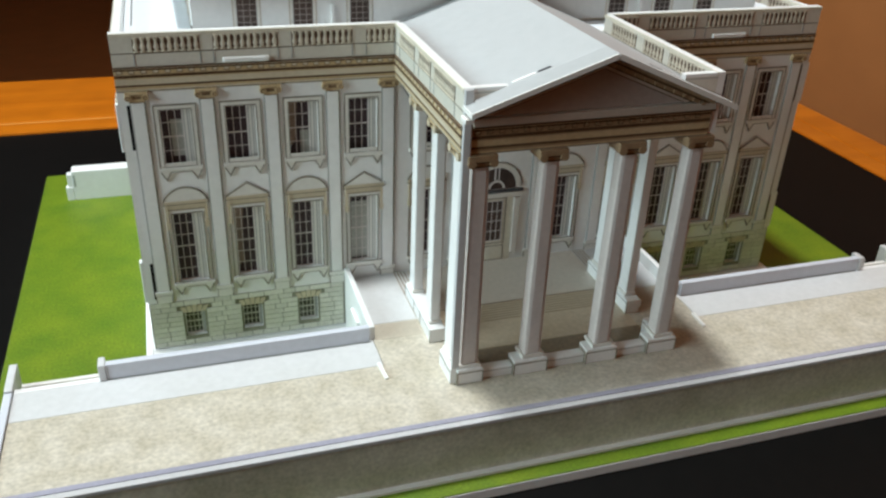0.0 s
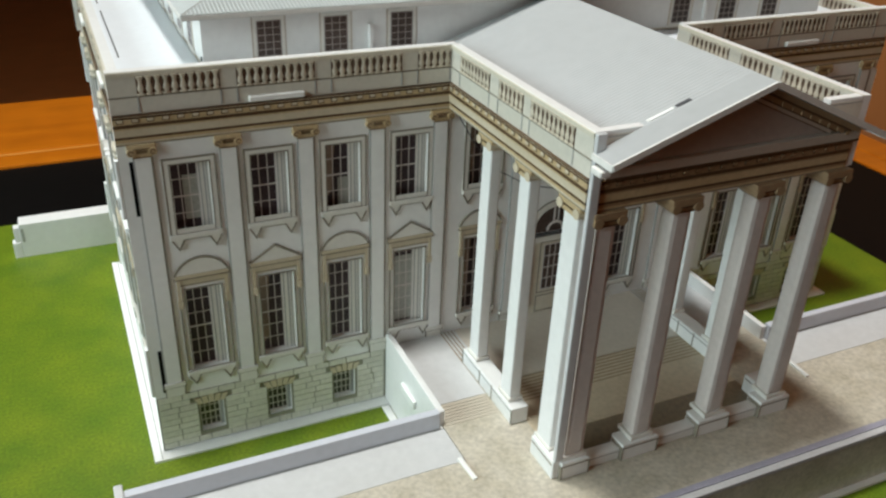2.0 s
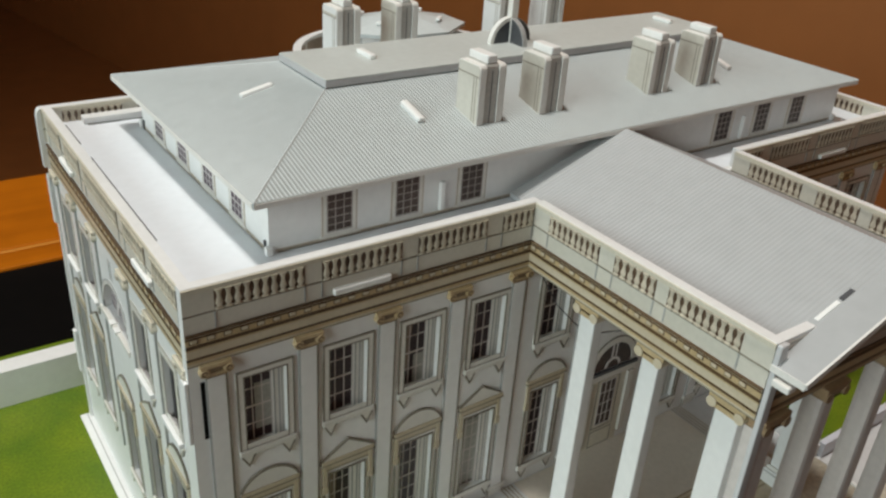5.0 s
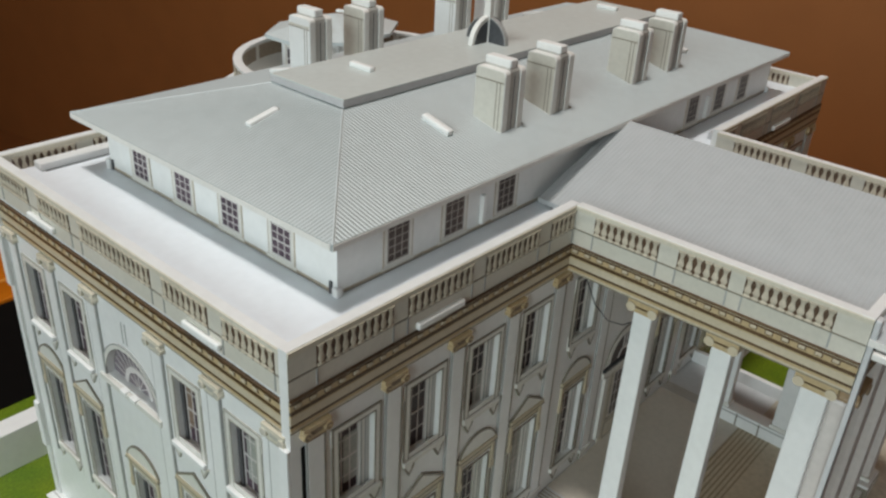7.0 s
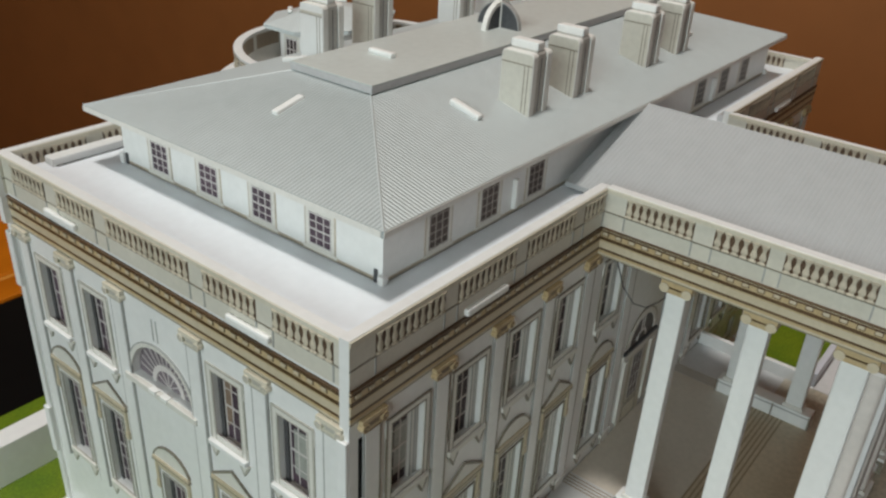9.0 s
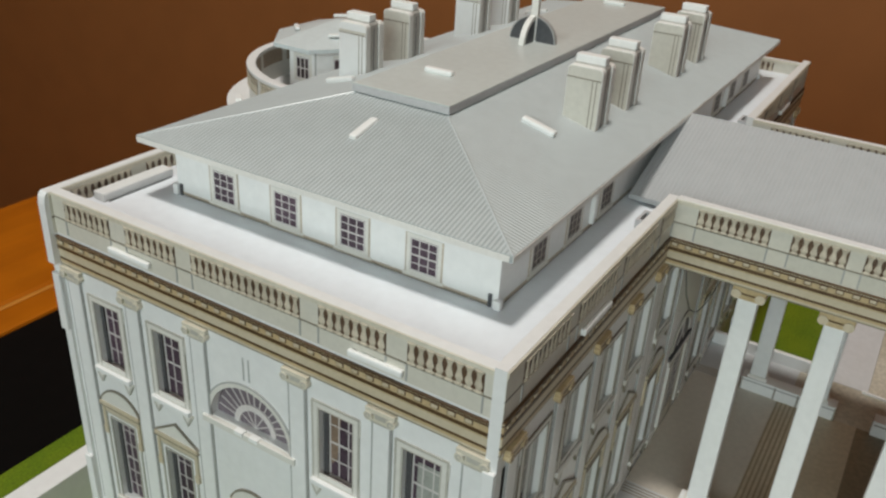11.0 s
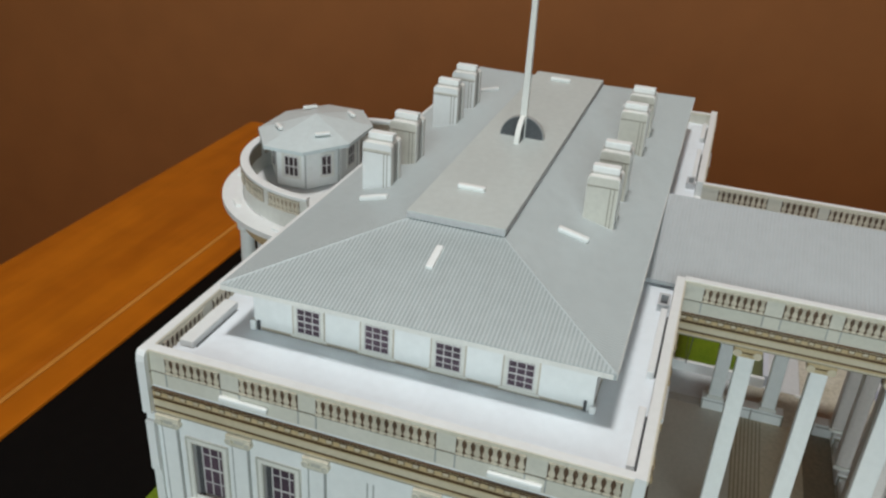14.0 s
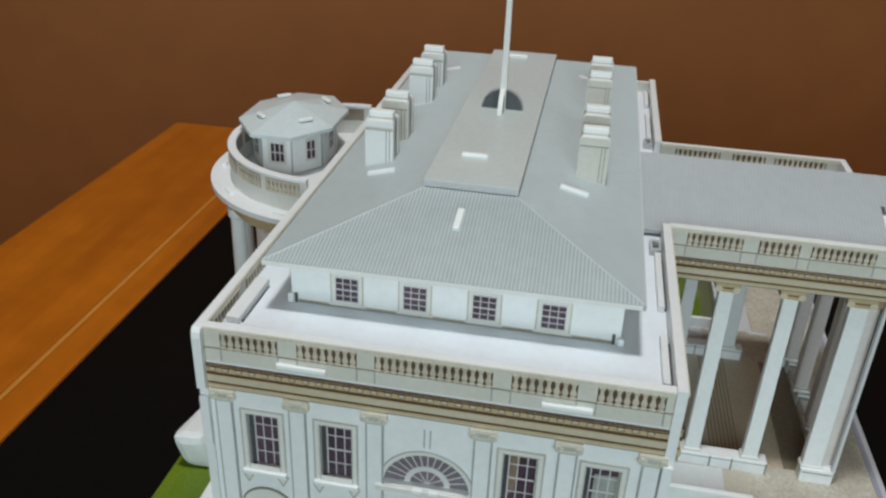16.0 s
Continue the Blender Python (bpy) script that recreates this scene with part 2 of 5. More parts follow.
        f = [(0, n, 3 * n, 2 * n), (n - 1, 3 * n - 1, 4 * n - 1, 2 * n - 1)]
        for i in range(n - 1):
            f += [(n + i, n + i + 1, i + 1, i), (2 * n + i, 2 * n + i + 1, 3 * n + i + 1, 3 * n + i), (i, i + 1, 2 * n + i + 1, 2 * n + i), (n + i + 1, n + i, 3 * n + i, 3 * n + i + 1)]
        return self.add(v, f)

    def mesh(self, name, mat, bevel=0.0):
        me = bpy.data.meshes.new(name)
        me.from_pydata([(x * CM, y * CM, z * CM) for x, y, z in self.v], [], self.f)
        if bevel:
            bm = bmesh.new()
            bm.from_mesh(me)
            bmesh.ops.remove_doubles(bm, verts=bm.verts, dist=1e-6)
            sharp = [e for e in bm.edges if len(e.link_faces) == 2 and e.calc_face_angle(0) > 0.6]
            bmesh.ops.bevel(bm, geom=sharp, offset=bevel * CM, segments=2, profile=0.6, affect="EDGES", clamp_overlap=True)
            bm.to_mesh(me)
            bm.free()
        me.materials.append(mat)
        return me


def part(name, geo, mat, parent=None, label="", m=None, bevel=0.0):
    """One mesh object under a thing or a part. geo: a Geo or a mesh that is shared."""
    ob = new(name, geo.mesh(name, mat, bevel) if isinstance(geo, Geo) else geo)
    ob.parent = parent
    if m is not None:
        ob.matrix_basis = m
    return tagged(ob, label)


def thing(name, label, category, group="", kind="", x=0.0, y=0.0, z=0.0):
    ob = new(name)
    ob.location = (x * CM, y * CM, z * CM)
    ob.empty_display_size = 0.02
    return tagged(ob, label, category, group, kind)


def on(wall, m=None):
    """The pose of a piece that sits on a wall's face but is a part of the house."""
    return wall.matrix_basis @ (m if m is not None else Matrix())


def at(x, y, z=0.0, turn=0.0):
    return pose(x * CM, y * CM, z * CM, 0, 0, turn)


def pierced(length, z0, z1, thick, holes):
    """A board along x from 0, its face at y 0 and its back at y thick, with rectangular openings (x0, x1, z0, z1)."""
    xs = sorted({0.0, length, *(h[0] for h in holes), *(h[1] for h in holes)})
    zs = sorted({z0, z1, *(h[2] for h in holes), *(h[3] for h in holes)})
    solid = {}
    for i in range(len(xs) - 1):
        for k in range(len(zs) - 1):
            cx, cz = (xs[i] + xs[i + 1]) / 2, (zs[k] + zs[k + 1]) / 2
            solid[i, k] = not any(h[0] < cx < h[1] and h[2] < cz < h[3] for h in holes)
    g = Geo()
    for (i, k), full in solid.items():
        if not full:
            continue
        a, b, c, d = xs[i], xs[i + 1], zs[k], zs[k + 1]
        g.add([(a, 0, c), (b, 0, c), (b, 0, d), (a, 0, d)], [(0, 1, 2, 3)])
        g.add([(a, thick, c), (b, thick, c), (b, thick, d), (a, thick, d)], [(3, 2, 1, 0)])
        if not solid.get((i - 1, k)):
            g.add([(a, 0, c), (a, 0, d), (a, thick, d), (a, thick, c)], [(0, 1, 2, 3)])
        if not solid.get((i + 1, k)):
            g.add([(b, 0, c), (b, thick, c), (b, thick, d), (b, 0, d)], [(0, 1, 2, 3)])
        if not solid.get((i, k - 1)):
            g.add([(a, 0, c), (a, thick, c), (b, thick, c), (b, 0, c)], [(0, 1, 2, 3)])
        if not solid.get((i, k + 1)):
            g.add([(a, 0, d), (b, 0, d), (b, thick, d), (a, thick, d)], [(0, 1, 2, 3)])
    return g


def arc(cx, cz, r, a0, a1, n):
    return [(cx + r * math.cos(radians(a0 + (a1 - a0) * i / n)), cz + r * math.sin(radians(a0 + (a1 - a0) * i / n))) for i in range(n + 1)]

# ---- the room ----
def setting(name, geo, mat, label, m=None):
    ob = part(name, geo, mat, None, label, m)
    return tagged(ob, category=name.split("_")[0], kind="structure")


ROOM = pose(0, 0, 0, 0, 0, -80.0)  # the table stands askew in the room
WIN = (-61, 51, 9, 95)  # the window of the south-west wall, along it and up
setting("floor", Geo().box(-573, 273, -133, 143, -80, -76), M["floor"], "plain reddish-brown floor under the table", ROOM)
left_wall = Geo()
for a, b, c, d in ((-560, WIN[0], -76, 178), (WIN[1], 260, -76, 178), (WIN[0], WIN[1], -76, WIN[2]), (WIN[0], WIN[1], WIN[3], 178)):
    left_wall.box(a, b, -133, -120, c, d)
setting("wall_south", left_wall, M["room"], "plain brown wall with a window opening", ROOM)
setting("wall_north", Geo().box(-560, 260, 130, 143, -76, 178), M["room"], "plain brown wall behind the table", ROOM)
setting("wall_west", Geo().box(-573, -560, -133, 143, -76, 178), M["room"], "plain brown side wall", ROOM)
setting("wall_east", Geo().box(260, 273, -133, 143, -76, 178), M["room"], "plain brown side wall", ROOM)
setting("ceiling", Geo().box(-573, 273, -133, 143, 178, 182), M["ceiling"], "plain pale ceiling above the table", ROOM)
window = setting("window_1", Geo().border(WIN[0], WIN[1], WIN[2], WIN[3], 6, -128, -124), M["ceiling"], "pale window frame that lets the daylight in", ROOM)
part("window_mullion", Geo().box(-7.5, -2.5, -127.5, -124.5, WIN[2] + 6, WIN[3] - 6), M["ceiling"], window)
lamp = tagged(part("ceiling_lamp", Geo().box(-25, 9, -7, 27, 168, 178), M["lampglass"], None, "flat square ceiling lamp with a pale shade", bevel=1.5), category="lamp")

# ---- the table ----
TZ = -0.42  # top of the black inlay
table = thing("table", "wooden table with a broad orange-brown border and a black top inlay", "table", z=TZ)
part("inlay", Geo().box(-70, 41.5, -55, 25.78, -1.0, 0.0), M["black"], table, "matt black table top inlay")
part("border_bead", Geo().box(-78, 46.0, 27.55, 27.85, -2.5, 0.1), M["wood_highlight"], table, "pale worn bead along the border", bevel=0.12)
part("border_board", Geo().box(-78, 46.0, 27.9, 37.2, -2.5, 0.02), M["wood"], table, "orange-brown varnished border board", bevel=0.35)
part("border_lip", Geo().box(-78, 46.0, 25.8, 27.5, -2.5, 0.16), M["wood"], table, "slightly raised varnished border lip", bevel=0.12)
part("border_board", Geo().box(43.2, 46.0, -58, 25.6, -2.5, 0.02), M["wood"], table, "orange-brown varnished border board", bevel=0.35)
part("border_lip", Geo().box(41.52, 43.1, -58, 25.6, -2.5, 0.10), M["wood"], table, bevel=0.12)
part("border_board", Geo().box(-78, -70.1, -58, 25.6, -2.5, 0.02), M["wood"], table, bevel=0.35)
part("border_board", Geo().box(-70, 41.4, -58, -55.1, -2.5, 0.02), M["wood"], table, bevel=0.35)
part("apron", Geo().box(-74, 43, -54, 34, -9.5, -2.6), M["wood"], table)
for x in (-72, 41):
    for y in (-52, 32):
        part("leg", Geo().taper(x, y, -75.5, -2.6, 5, 5, 7, 7), M["wood"], table, bevel=0.4)

# ---- the base of the model ----
base = thing("model_lawn", "printed foam board with a bright green lawn on the black table", "model lawn", z=TZ)
ZB = -TZ  # lawn level over the table
part("lawn_board", Geo().box(-5.3, 31.95, -10.05, 17.95, 0.012, ZB - 0.05), M["edge"], base, "white foam edge of the base board")
part("lawn", Geo().box(-5.28, 31.93, -10.03, 17.93, ZB - 0.05, ZB), M["lawn"], base, "bright green printed lawn")
part("plinth_sheet", Geo().box(-0.32, 27.1, -0.42, 12.6, ZB, ZB + 0.08), M["card"], base, "white card sheet round the foot of the house")
part("plinth_line", Geo().box(-0.1, -0.07, -0.4, 12.58, ZB + 0.08, ZB + 0.086), M["soft_line"], base)
for x in (6.98, 19.54):
    part("lawn_rim", Geo().box(x, x + 0.26, -4.17, -0.44, ZB, ZB + 0.06), M["card"], base, "white foam rim of the lawn strip", bevel=0.02)
gw = part("back_wall", Geo().box(-3.65, 6.0, 14.5, 15.3, ZB, ZB + 1.55), M["card"], base, "low white card garden wall", bevel=0.03)
part("wall_end", Geo().box(-4.0, -3.66, 14.5, 14.9, ZB, ZB + 0.72).box(-3.88, -3.66, 14.54, 14.9, ZB + 0.72, ZB + 1.4), M["card"], gw, bevel=0.03)
part("wall_slot", Geo().box(-3.6, -3.5, 14.49, 14.5, ZB + 0.75, ZB + 1.35), M["soft_line"], gw)
part("garden_stair", Geo().add([(6.95, 16.1, ZB), (9.4, 15.4, ZB), (9.9, 16.3, ZB), (6.9, 17.5, ZB), (6.75, 16.6, ZB + 1.75), (9.6, 15.9, ZB + 1.5), (10.2, 17.4, ZB + 1.55), (6.7, 17.9, ZB + 1.7)], [(3, 2, 1, 0), (4, 5, 6, 7), (0, 1, 5, 4), (1, 2, 6, 5), (2, 3, 7, 6), (3, 0, 4, 7)]), M["card"], base, "white card garden stair behind the house", bevel=0.4)
part("back_wall", Geo().box(20.4, 30.1, 14.5, 15.3, ZB, ZB + 1.55), M["card"], base, "low white card garden wall", bevel=0.03)

# ---- the driveway ----
RZ = 2.15  # level of the driveway
drive = thing("driveway", "raised driveway of printed gravel with pale kerbs and low walls", "driveway")
part("retaining_wall", Geo().box(-4.0, 30.4, -9.3, -9.0, 0.0, RZ - 0.17), M["concrete"], drive, "stained grey concrete print on the front edge")
part("ground_strip", Geo().box(-4.4, 30.8, -9.5, -9.26, 0.0, 0.1), M["edge"], drive, "white foam strip at the foot of the wall")
part("gravel_plate", Geo().flat([(-4.0, -8.99), (30.4, -8.99), (30.4, -5.86), (19.4, -5.86), (19.4, -0.02), (7.4, -0.02), (7.4, -5.86), (-4.0, -5.86)], RZ - 0.25, RZ), M["road"], drive, "beige speckled gravel print")
part("kerb_line", Geo().box(-4.0, 30.4, -9.19, -9.0, RZ - 0.16, RZ + 0.012), M["kerb"], drive, "grey-violet printed kerb line")
part("front_edge", Geo().box(-4.05, 30.45, -9.4, -9.19, RZ - 0.16, RZ - 0.01), M["kerb_edge"], drive, "pale grey foam edge", bevel=0.03)
for x0, x1 in ((-4.0, 7.38), (19.42, 30.4)):
    part("pavement_strip", Geo().box(x0, x1, -5.85, -4.44, RZ - 0.25, RZ + 0.004), M["pave"], drive, "white printed pavement strip")
    part("back_board", Geo().box(x0, x1, -4.41, -4.2, 0.0, RZ - 0.01), M["card"], drive)
part("side_board", Geo().box(-4.0, -3.8, -8.94, -4.42, 0.0, RZ - 0.26), M["concrete"], drive)
part("side_board", Geo().box(30.2, 30.4, -8.94, -4.42, 0.0, RZ - 0.26), M["concrete"], drive)


def low_wall(x0, x1):
    part("low_wall", Geo().box(x0, x1, -4.42, -4.18, RZ, RZ + 0.58), M["lilac"], drive, "low pale lilac card wall", bevel=0.03)
    part("wall_foot_line", Geo().box(x0, x1 if x0 < 0 else x1, -4.435, -4.42, RZ, RZ + 0.03), M["soft_line"], drive)


low_wall(-1.28, 7.26)
low_wall(19.54, 27.88)
for x0 in (-1.5, 27.9):
    part("low_wall", Geo().box(x0, x0 + 0.22, -4.46, -3.95, 0.0, RZ + 0.6), M["pave"], drive, "pale end of the low wall, turned back", bevel=0.04)
    part("wall_slot", Geo().box(x0 + 0.26, x0 + 0.3, -4.437, -4.42, RZ + 0.05, RZ + 0.5), M["soft_line"], drive)
for x0, x1 in ((-3.95, -1.56), (28.16, 30.35)):
    part("ledge", Geo().box(x0, x1, -4.18, -3.6, 0.0, RZ - 0.45), M["step"], drive, "beige ledge behind the pavement")
    part("ledge_rim", Geo().box(x0, x1, -3.59, -3.42, 0.0, RZ - 0.38), M["edge"], drive, "white foam rim", bevel=0.03)
for x0 in (-4.28, 30.42):
    part("end_board", Geo().box(x0, x0 + 0.25, -4.4, -2.95, 0.0, RZ + 0.12), M["pave"], drive, "pale grey end board", bevel=0.04)
    part("end_rail", Geo().box(x0, x0 + 0.25, -9.1, -4.42, 0.0, RZ + 0.06), M["lilac"], drive, "pale lilac edge board", bevel=0.04)
for x in (7.27, 19.33):
    w = part("ramp_wall", Geo().box(x, x + 0.2, -4.28, -0.03, 0.0, RZ + 0.5), M["card"], drive, "white card side wall of the porch", bevel=0.03)
    part("ramp_tab", Geo().box(x - 0.12 if x < 10 else x + 0.2, x if x < 10 else x + 0.32, -2.7, -1.64, 1.55, 1.85), M["tab"], w, bevel=0.05)
    part("terrace_sheet", Geo().box(7.48 if x < 10 else 16.96, 9.76 if x < 10 else 19.32, -3.45, -0.03, RZ, RZ + 0.02), M["pave"], drive, "white printed terrace")
    for i in range(7):
        part("printed_step", Geo().box(7.48 if x < 10 else 17.5, 9.15 if x < 10 else 19.32, -3.6 - 0.13 * i, -3.5 - 0.13 * i, RZ, RZ + 0.02 - 0.001 * i), M["step"], drive)
    for i in range(4):
        sx = 9.23 + 0.13 * i if x < 10 else 17.4 - 0.13 * i
        part("printed_step", Geo().box(sx, sx + 0.045, -3.4, -0.03, RZ, RZ + 0.026), M["step_dark"], drive)
part("porch_sheet", Geo().box(9.77, 16.95, -3.1, -0.03, RZ, RZ + 0.025), M["pale_floor"], drive, "pale beige printed porch floor")
part("porch_sheet", Geo().box(9.77, 16.95, -5.8, -3.11, RZ, RZ + 0.006), M["porch"], drive, "tan printed porch floor")
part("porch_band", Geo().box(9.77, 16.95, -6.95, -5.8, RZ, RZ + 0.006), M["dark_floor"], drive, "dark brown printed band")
part("slot_tab", Geo().box(17.45, 17.65, -4.75, -4.45, RZ, RZ + 0.3), M["tab"], drive, "white foam tab in a slot", bevel=0.03)
for i in range(8):
    part("printed_step", Geo().box(9.77, 16.95, -3.17 - 0.15 * i, -3.12 - 0.15 * i, RZ, RZ + 0.012), M["step_dark"], drive)
for x, y, turn in ((7.28, -6.2, 4), (19.3, -6.1, 176)):
    part("slot_tab", Geo().box(-0.06, 0.06, -0.45, 0.45, 0, 0.08), M["tab"], drive, "white foam tab in a slot", m=at(x, y, RZ, turn), bevel=0.02)

# ---- the house ----
L, D, T, TOP = 26.8, 12.57, 0.25, 12.0
house = thing("model_house", "white foam-board model mansion with printed windows and a grey roof", "model house")
Z_LOW, Z_UP, H_LOW, H_UP, HALF, HALF_S = 2.86, 7.42, 2.76, 2.01, 0.505, 0.44
Z_SIDE, H_SIDE = 7.32, 1.9  # upper windows of the side wall


# meshes that the windows share; each stands with its opening's foot at the origin
def surround(half, h, ears):
    g = Geo().border(-half - 0.15, half + 0.15, -0.02, h + 0.15, 0.15, -0.03, 0.0)
    if ears:
        for s in (-1, 1):
            for z0, z1 in ((h - 0.25, h + 0.15), (-0.02, 0.3)):
                g.box(*sorted((s * (half + 0.15), s * (half + 0.21))), -0.03, 0.0, z0, z1)
    return g


def outer_line(half, h):
    return Geo().border(-half - 0.19, half + 0.19, -0.06, h + 0.19, 0.045, -0.036, -0.002)


def inner_line(half, h):
    return Geo().border(-half - 0.035, half + 0.035, -0.03, h + 0.035, 0.03, -0.037, -0.002)


def bars(x0, x1, h, cols, rows):
    g = Geo().border(x0, x1, 0.0, h, 0.035, 0.185, 0.2)
    for i in range(1, cols):
        x = x0 + (x1 - x0) * i / cols
        g.box(x - 0.014, x + 0.014, 0.187, 0.2, 0.03, h - 0.03)
    for k in range(1, rows):
        w = 0.024 if k == rows // 2 else 0.013
        g.box(x0 + 0.03, x1 - 0.03, 0.183 if w > 0.02 else 0.188, 0.2, h * k / rows - w, h * k / rows + w)
    return g


def reveal(x0, x1, h):
    return Geo().box(x0, x1, 0.13, 0.199, 0, h)


def reveal_lines(x0, x1, h):
    g = Geo()
    for f, w in ((0.12, 0.018), (0.55, 0.022), (0.8, 0.014)):
        x = x0 + (x1 - x0) * f
        g.box(x - w, x + w, 0.124, 0.131, 0, h)
    return g


def pediment(kind):
    h = H_LOW
    g = Geo()
    if kind == "arch":
        pts = arc(0, h + 0.2, 0.78, 24, 156, 14)
        g.prism([(-0.7, h + 0.5), (0.7, h + 0.5), *pts], -0.05, 0.0)
    else:
        g.prism([(-0.72, h + 0.5), (0.72, h + 0.5), (0, h + 0.96)], -0.05, 0.0)
    return g


def pediment_lines(kind):
    h = H_LOW
    if kind == "arch":
        return Geo().strip(arc(0, h + 0.2, 0.8, 22, 158, 14), 0.05, -0.06, -0.002)
    return Geo().strip([(-0.76, h + 0.5), (0, h + 0.98), (0.76, h + 0.5)], 0.05, -0.06, -0.002)


W = {}
# the front's windows show a pale printed reveal beside the panes; the side's narrow dark one is painted shade
for key, half, h, cols, rows, tone, p0, p1 in (
    ("up", HALF, H_UP, 3, 4, "trim", -HALF, HALF - 0.28), ("low", HALF, H_LOW, 3, 6, "trim", -HALF, HALF - 0.32), ("base", 0.36, 1.05, 4, 4, "curtain", -0.36, 0.26),
    ("side_up", HALF_S, H_SIDE, 3, 4, "shade", -HALF_S + 0.12, HALF_S), ("side_low", HALF_S, H_LOW, 3, 6, "shade", -HALF_S + 0.12, HALF_S),
):
    r0, r1 = (p1, half) if p0 == -half else (-half, p0)
    W[key] = dict(
        surround=surround(half, h, "up" in key).mesh("surround", M["trim"]),
        outer=outer_line(half, h).mesh("outer_line", M["side_line" if "side" in key else "line"]),
        inner=inner_line(half, h).mesh("inner_line", M["side_line" if "side" in key else "line"]),
        sill=Geo().box(-half - 0.2, half + 0.2, -0.14 if key == "side_up" else -0.09, 0.22, -0.17, -0.02).mesh("sill", M["card" if key == "side_up" else "trim"], 0.03 if key == "side_up" else 0.02),
        shadow=Geo().box(-half + 0.17, half - 0.17, -0.04, -0.002, -0.215, -0.17).mesh("sill_line", M["side_line" if "side" in key else "line"]),
        valance=Geo().prism([(p0, h)] + [(p0 + (p1 - p0) * i / 10, h - (0.045 if i % 2 else 0.085)) for i in range(11)] + [(p1, h)], 0.15, 0.184).mesh("valance", M["trim"]),
        bars=bars(p0, p1, h, cols, rows).mesh("sash", M["muntin"]),
        pane=Geo().box(-half, half, 0.2, 0.24, 0, h).mesh("pane", M["glass_b" if key == "base" else "violet" if "side" in key else "glass"]),
        reveal=reveal(r0 + 0.001, r1 - 0.001, h).mesh("reveal", M[tone]),
        reveal_line=reveal_lines(r0, r1, h).mesh("reveal_line", M["soft_line"]),
        curtain=Geo().box(-0.2, p1 - 0.03, 0.192, 0.199, 0.3, h * 0.8).mesh("curtain", M["curtain"]),
        curtain_low=Geo().box(-0.12, p1 - 0.03, 0.192, 0.199, 0.04, h * 0.45).mesh("curtain", M["curtain"]),
        curtain_full=Geo().box(p0 + 0.05, p1 - 0.03, 0.192, 0.199, 0.1, h * 0.9).mesh("curtain", M["curtain"]),
        drape=Geo().prism([(p0 + 0.02, 0.3), (p0 + 0.2, 0.5), (p0 + 0.32, h), (p0 + 0.02, h)], 0.192, 0.199).mesh("drape", M["drape"]),
    )
BRACKET = Geo().prism([(-0.14, -0.17), (0.14, -0.17), (0, -0.45)][::-1], -0.06, 0.0).mesh("bracket", M["trim"])
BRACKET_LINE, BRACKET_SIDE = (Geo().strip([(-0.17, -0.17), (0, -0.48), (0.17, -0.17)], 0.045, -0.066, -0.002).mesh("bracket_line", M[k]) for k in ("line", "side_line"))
HEAD = Geo().box(-0.74, 0.74, -0.09, 0.0, H_LOW + 0.40, H_LOW + 0.5).mesh("cornice", M["tan_light"])
HEAD_LINE = Geo().box(-0.77, 0.77, -0.1, -0.002, H_LOW + 0.375, H_LOW + 0.405).mesh("cornice_line", M["line"])
FRIEZE = Geo().box(-0.62, 0.62, -0.035, 0.0, H_LOW + 0.13, H_LOW + 0.375).mesh("frieze", M["tan_light"])
CONSOLE = Geo().box(-0.05, 0.05, -0.06, 0.0, -0.75, 0.0).box(-0.07, 0.07, -0.075, 0.0, -0.95, -0.72).mesh("console", M["tan_light"])
PED = {k: (pediment(k).mesh("pediment", M["trim"]), pediment_lines(k).mesh("pediment_lines", M["line"])) for k in ("arch", "gable")}
VOUSSOIRS = [Geo().prism([(i * 0.16 - 0.07, 1.05), (i * 0.16 + 0.07, 1.05), (i * 0.21 + 0.085, 1.36 - 0.04 * abs(i)), (i * 0.21 - 0.085, 1.36 - 0.04 * abs(i))], -0.05, 0.0).mesh("keystone", M["tan_light"]) for i in range(-2, 3)]


def win(parent, key, u, z, extras=(), ped=""):
    """A window in a wall: its pane is the part, the rest are pieces of it."""
    w = part("window", W[key]["pane"], None, house, m=on(parent, at(u, 0, z)), label={"low": "tall printed window under a small pediment", "base": "small barred basement window"}.get(key, ""))
    names = {"bars": "sash", "reveal": "reveal"} | ({"valance": "valance"} if key == "up" else {}) | ({} if "side" in key else {"reveal_line": "reveal_line"}) | {n: n.split("_")[0] for n in extras}
    if key != "base":
        names |= {"outer": "outer_line", "inner": "inner_line", "sill": "sill", "shadow": "sill_line"}
        for s in (-1, 1):
            part("bracket", BRACKET, None, w, m=at(s * HALF, 0))
            part("bracket_line", BRACKET_SIDE if "side" in key else BRACKET_LINE, None, w, m=at(s * HALF, 0))
    if key in ("up", "side_up"):
        names["surround"] = "surround"
    for n, called in names.items():
        part(called, W[key][n], None, w)
    if key in ("low", "side_low"):
        part("cornice", HEAD, None, w)
        part("cornice_line", HEAD_LINE, None, w)
        part("frieze", FRIEZE, None, w)
        for s in (-1, 1):
            part("console", CONSOLE, None, w, m=at(s * 0.66, 0, H_LOW + 0.38))
        part("pediment", PED[ped][0], None, w)
        part("pediment_line", PED[ped][1], None, w)
    for stone in VOUSSOIRS if key == "base" else ():
        part("keystone", stone, None, w)
    return w


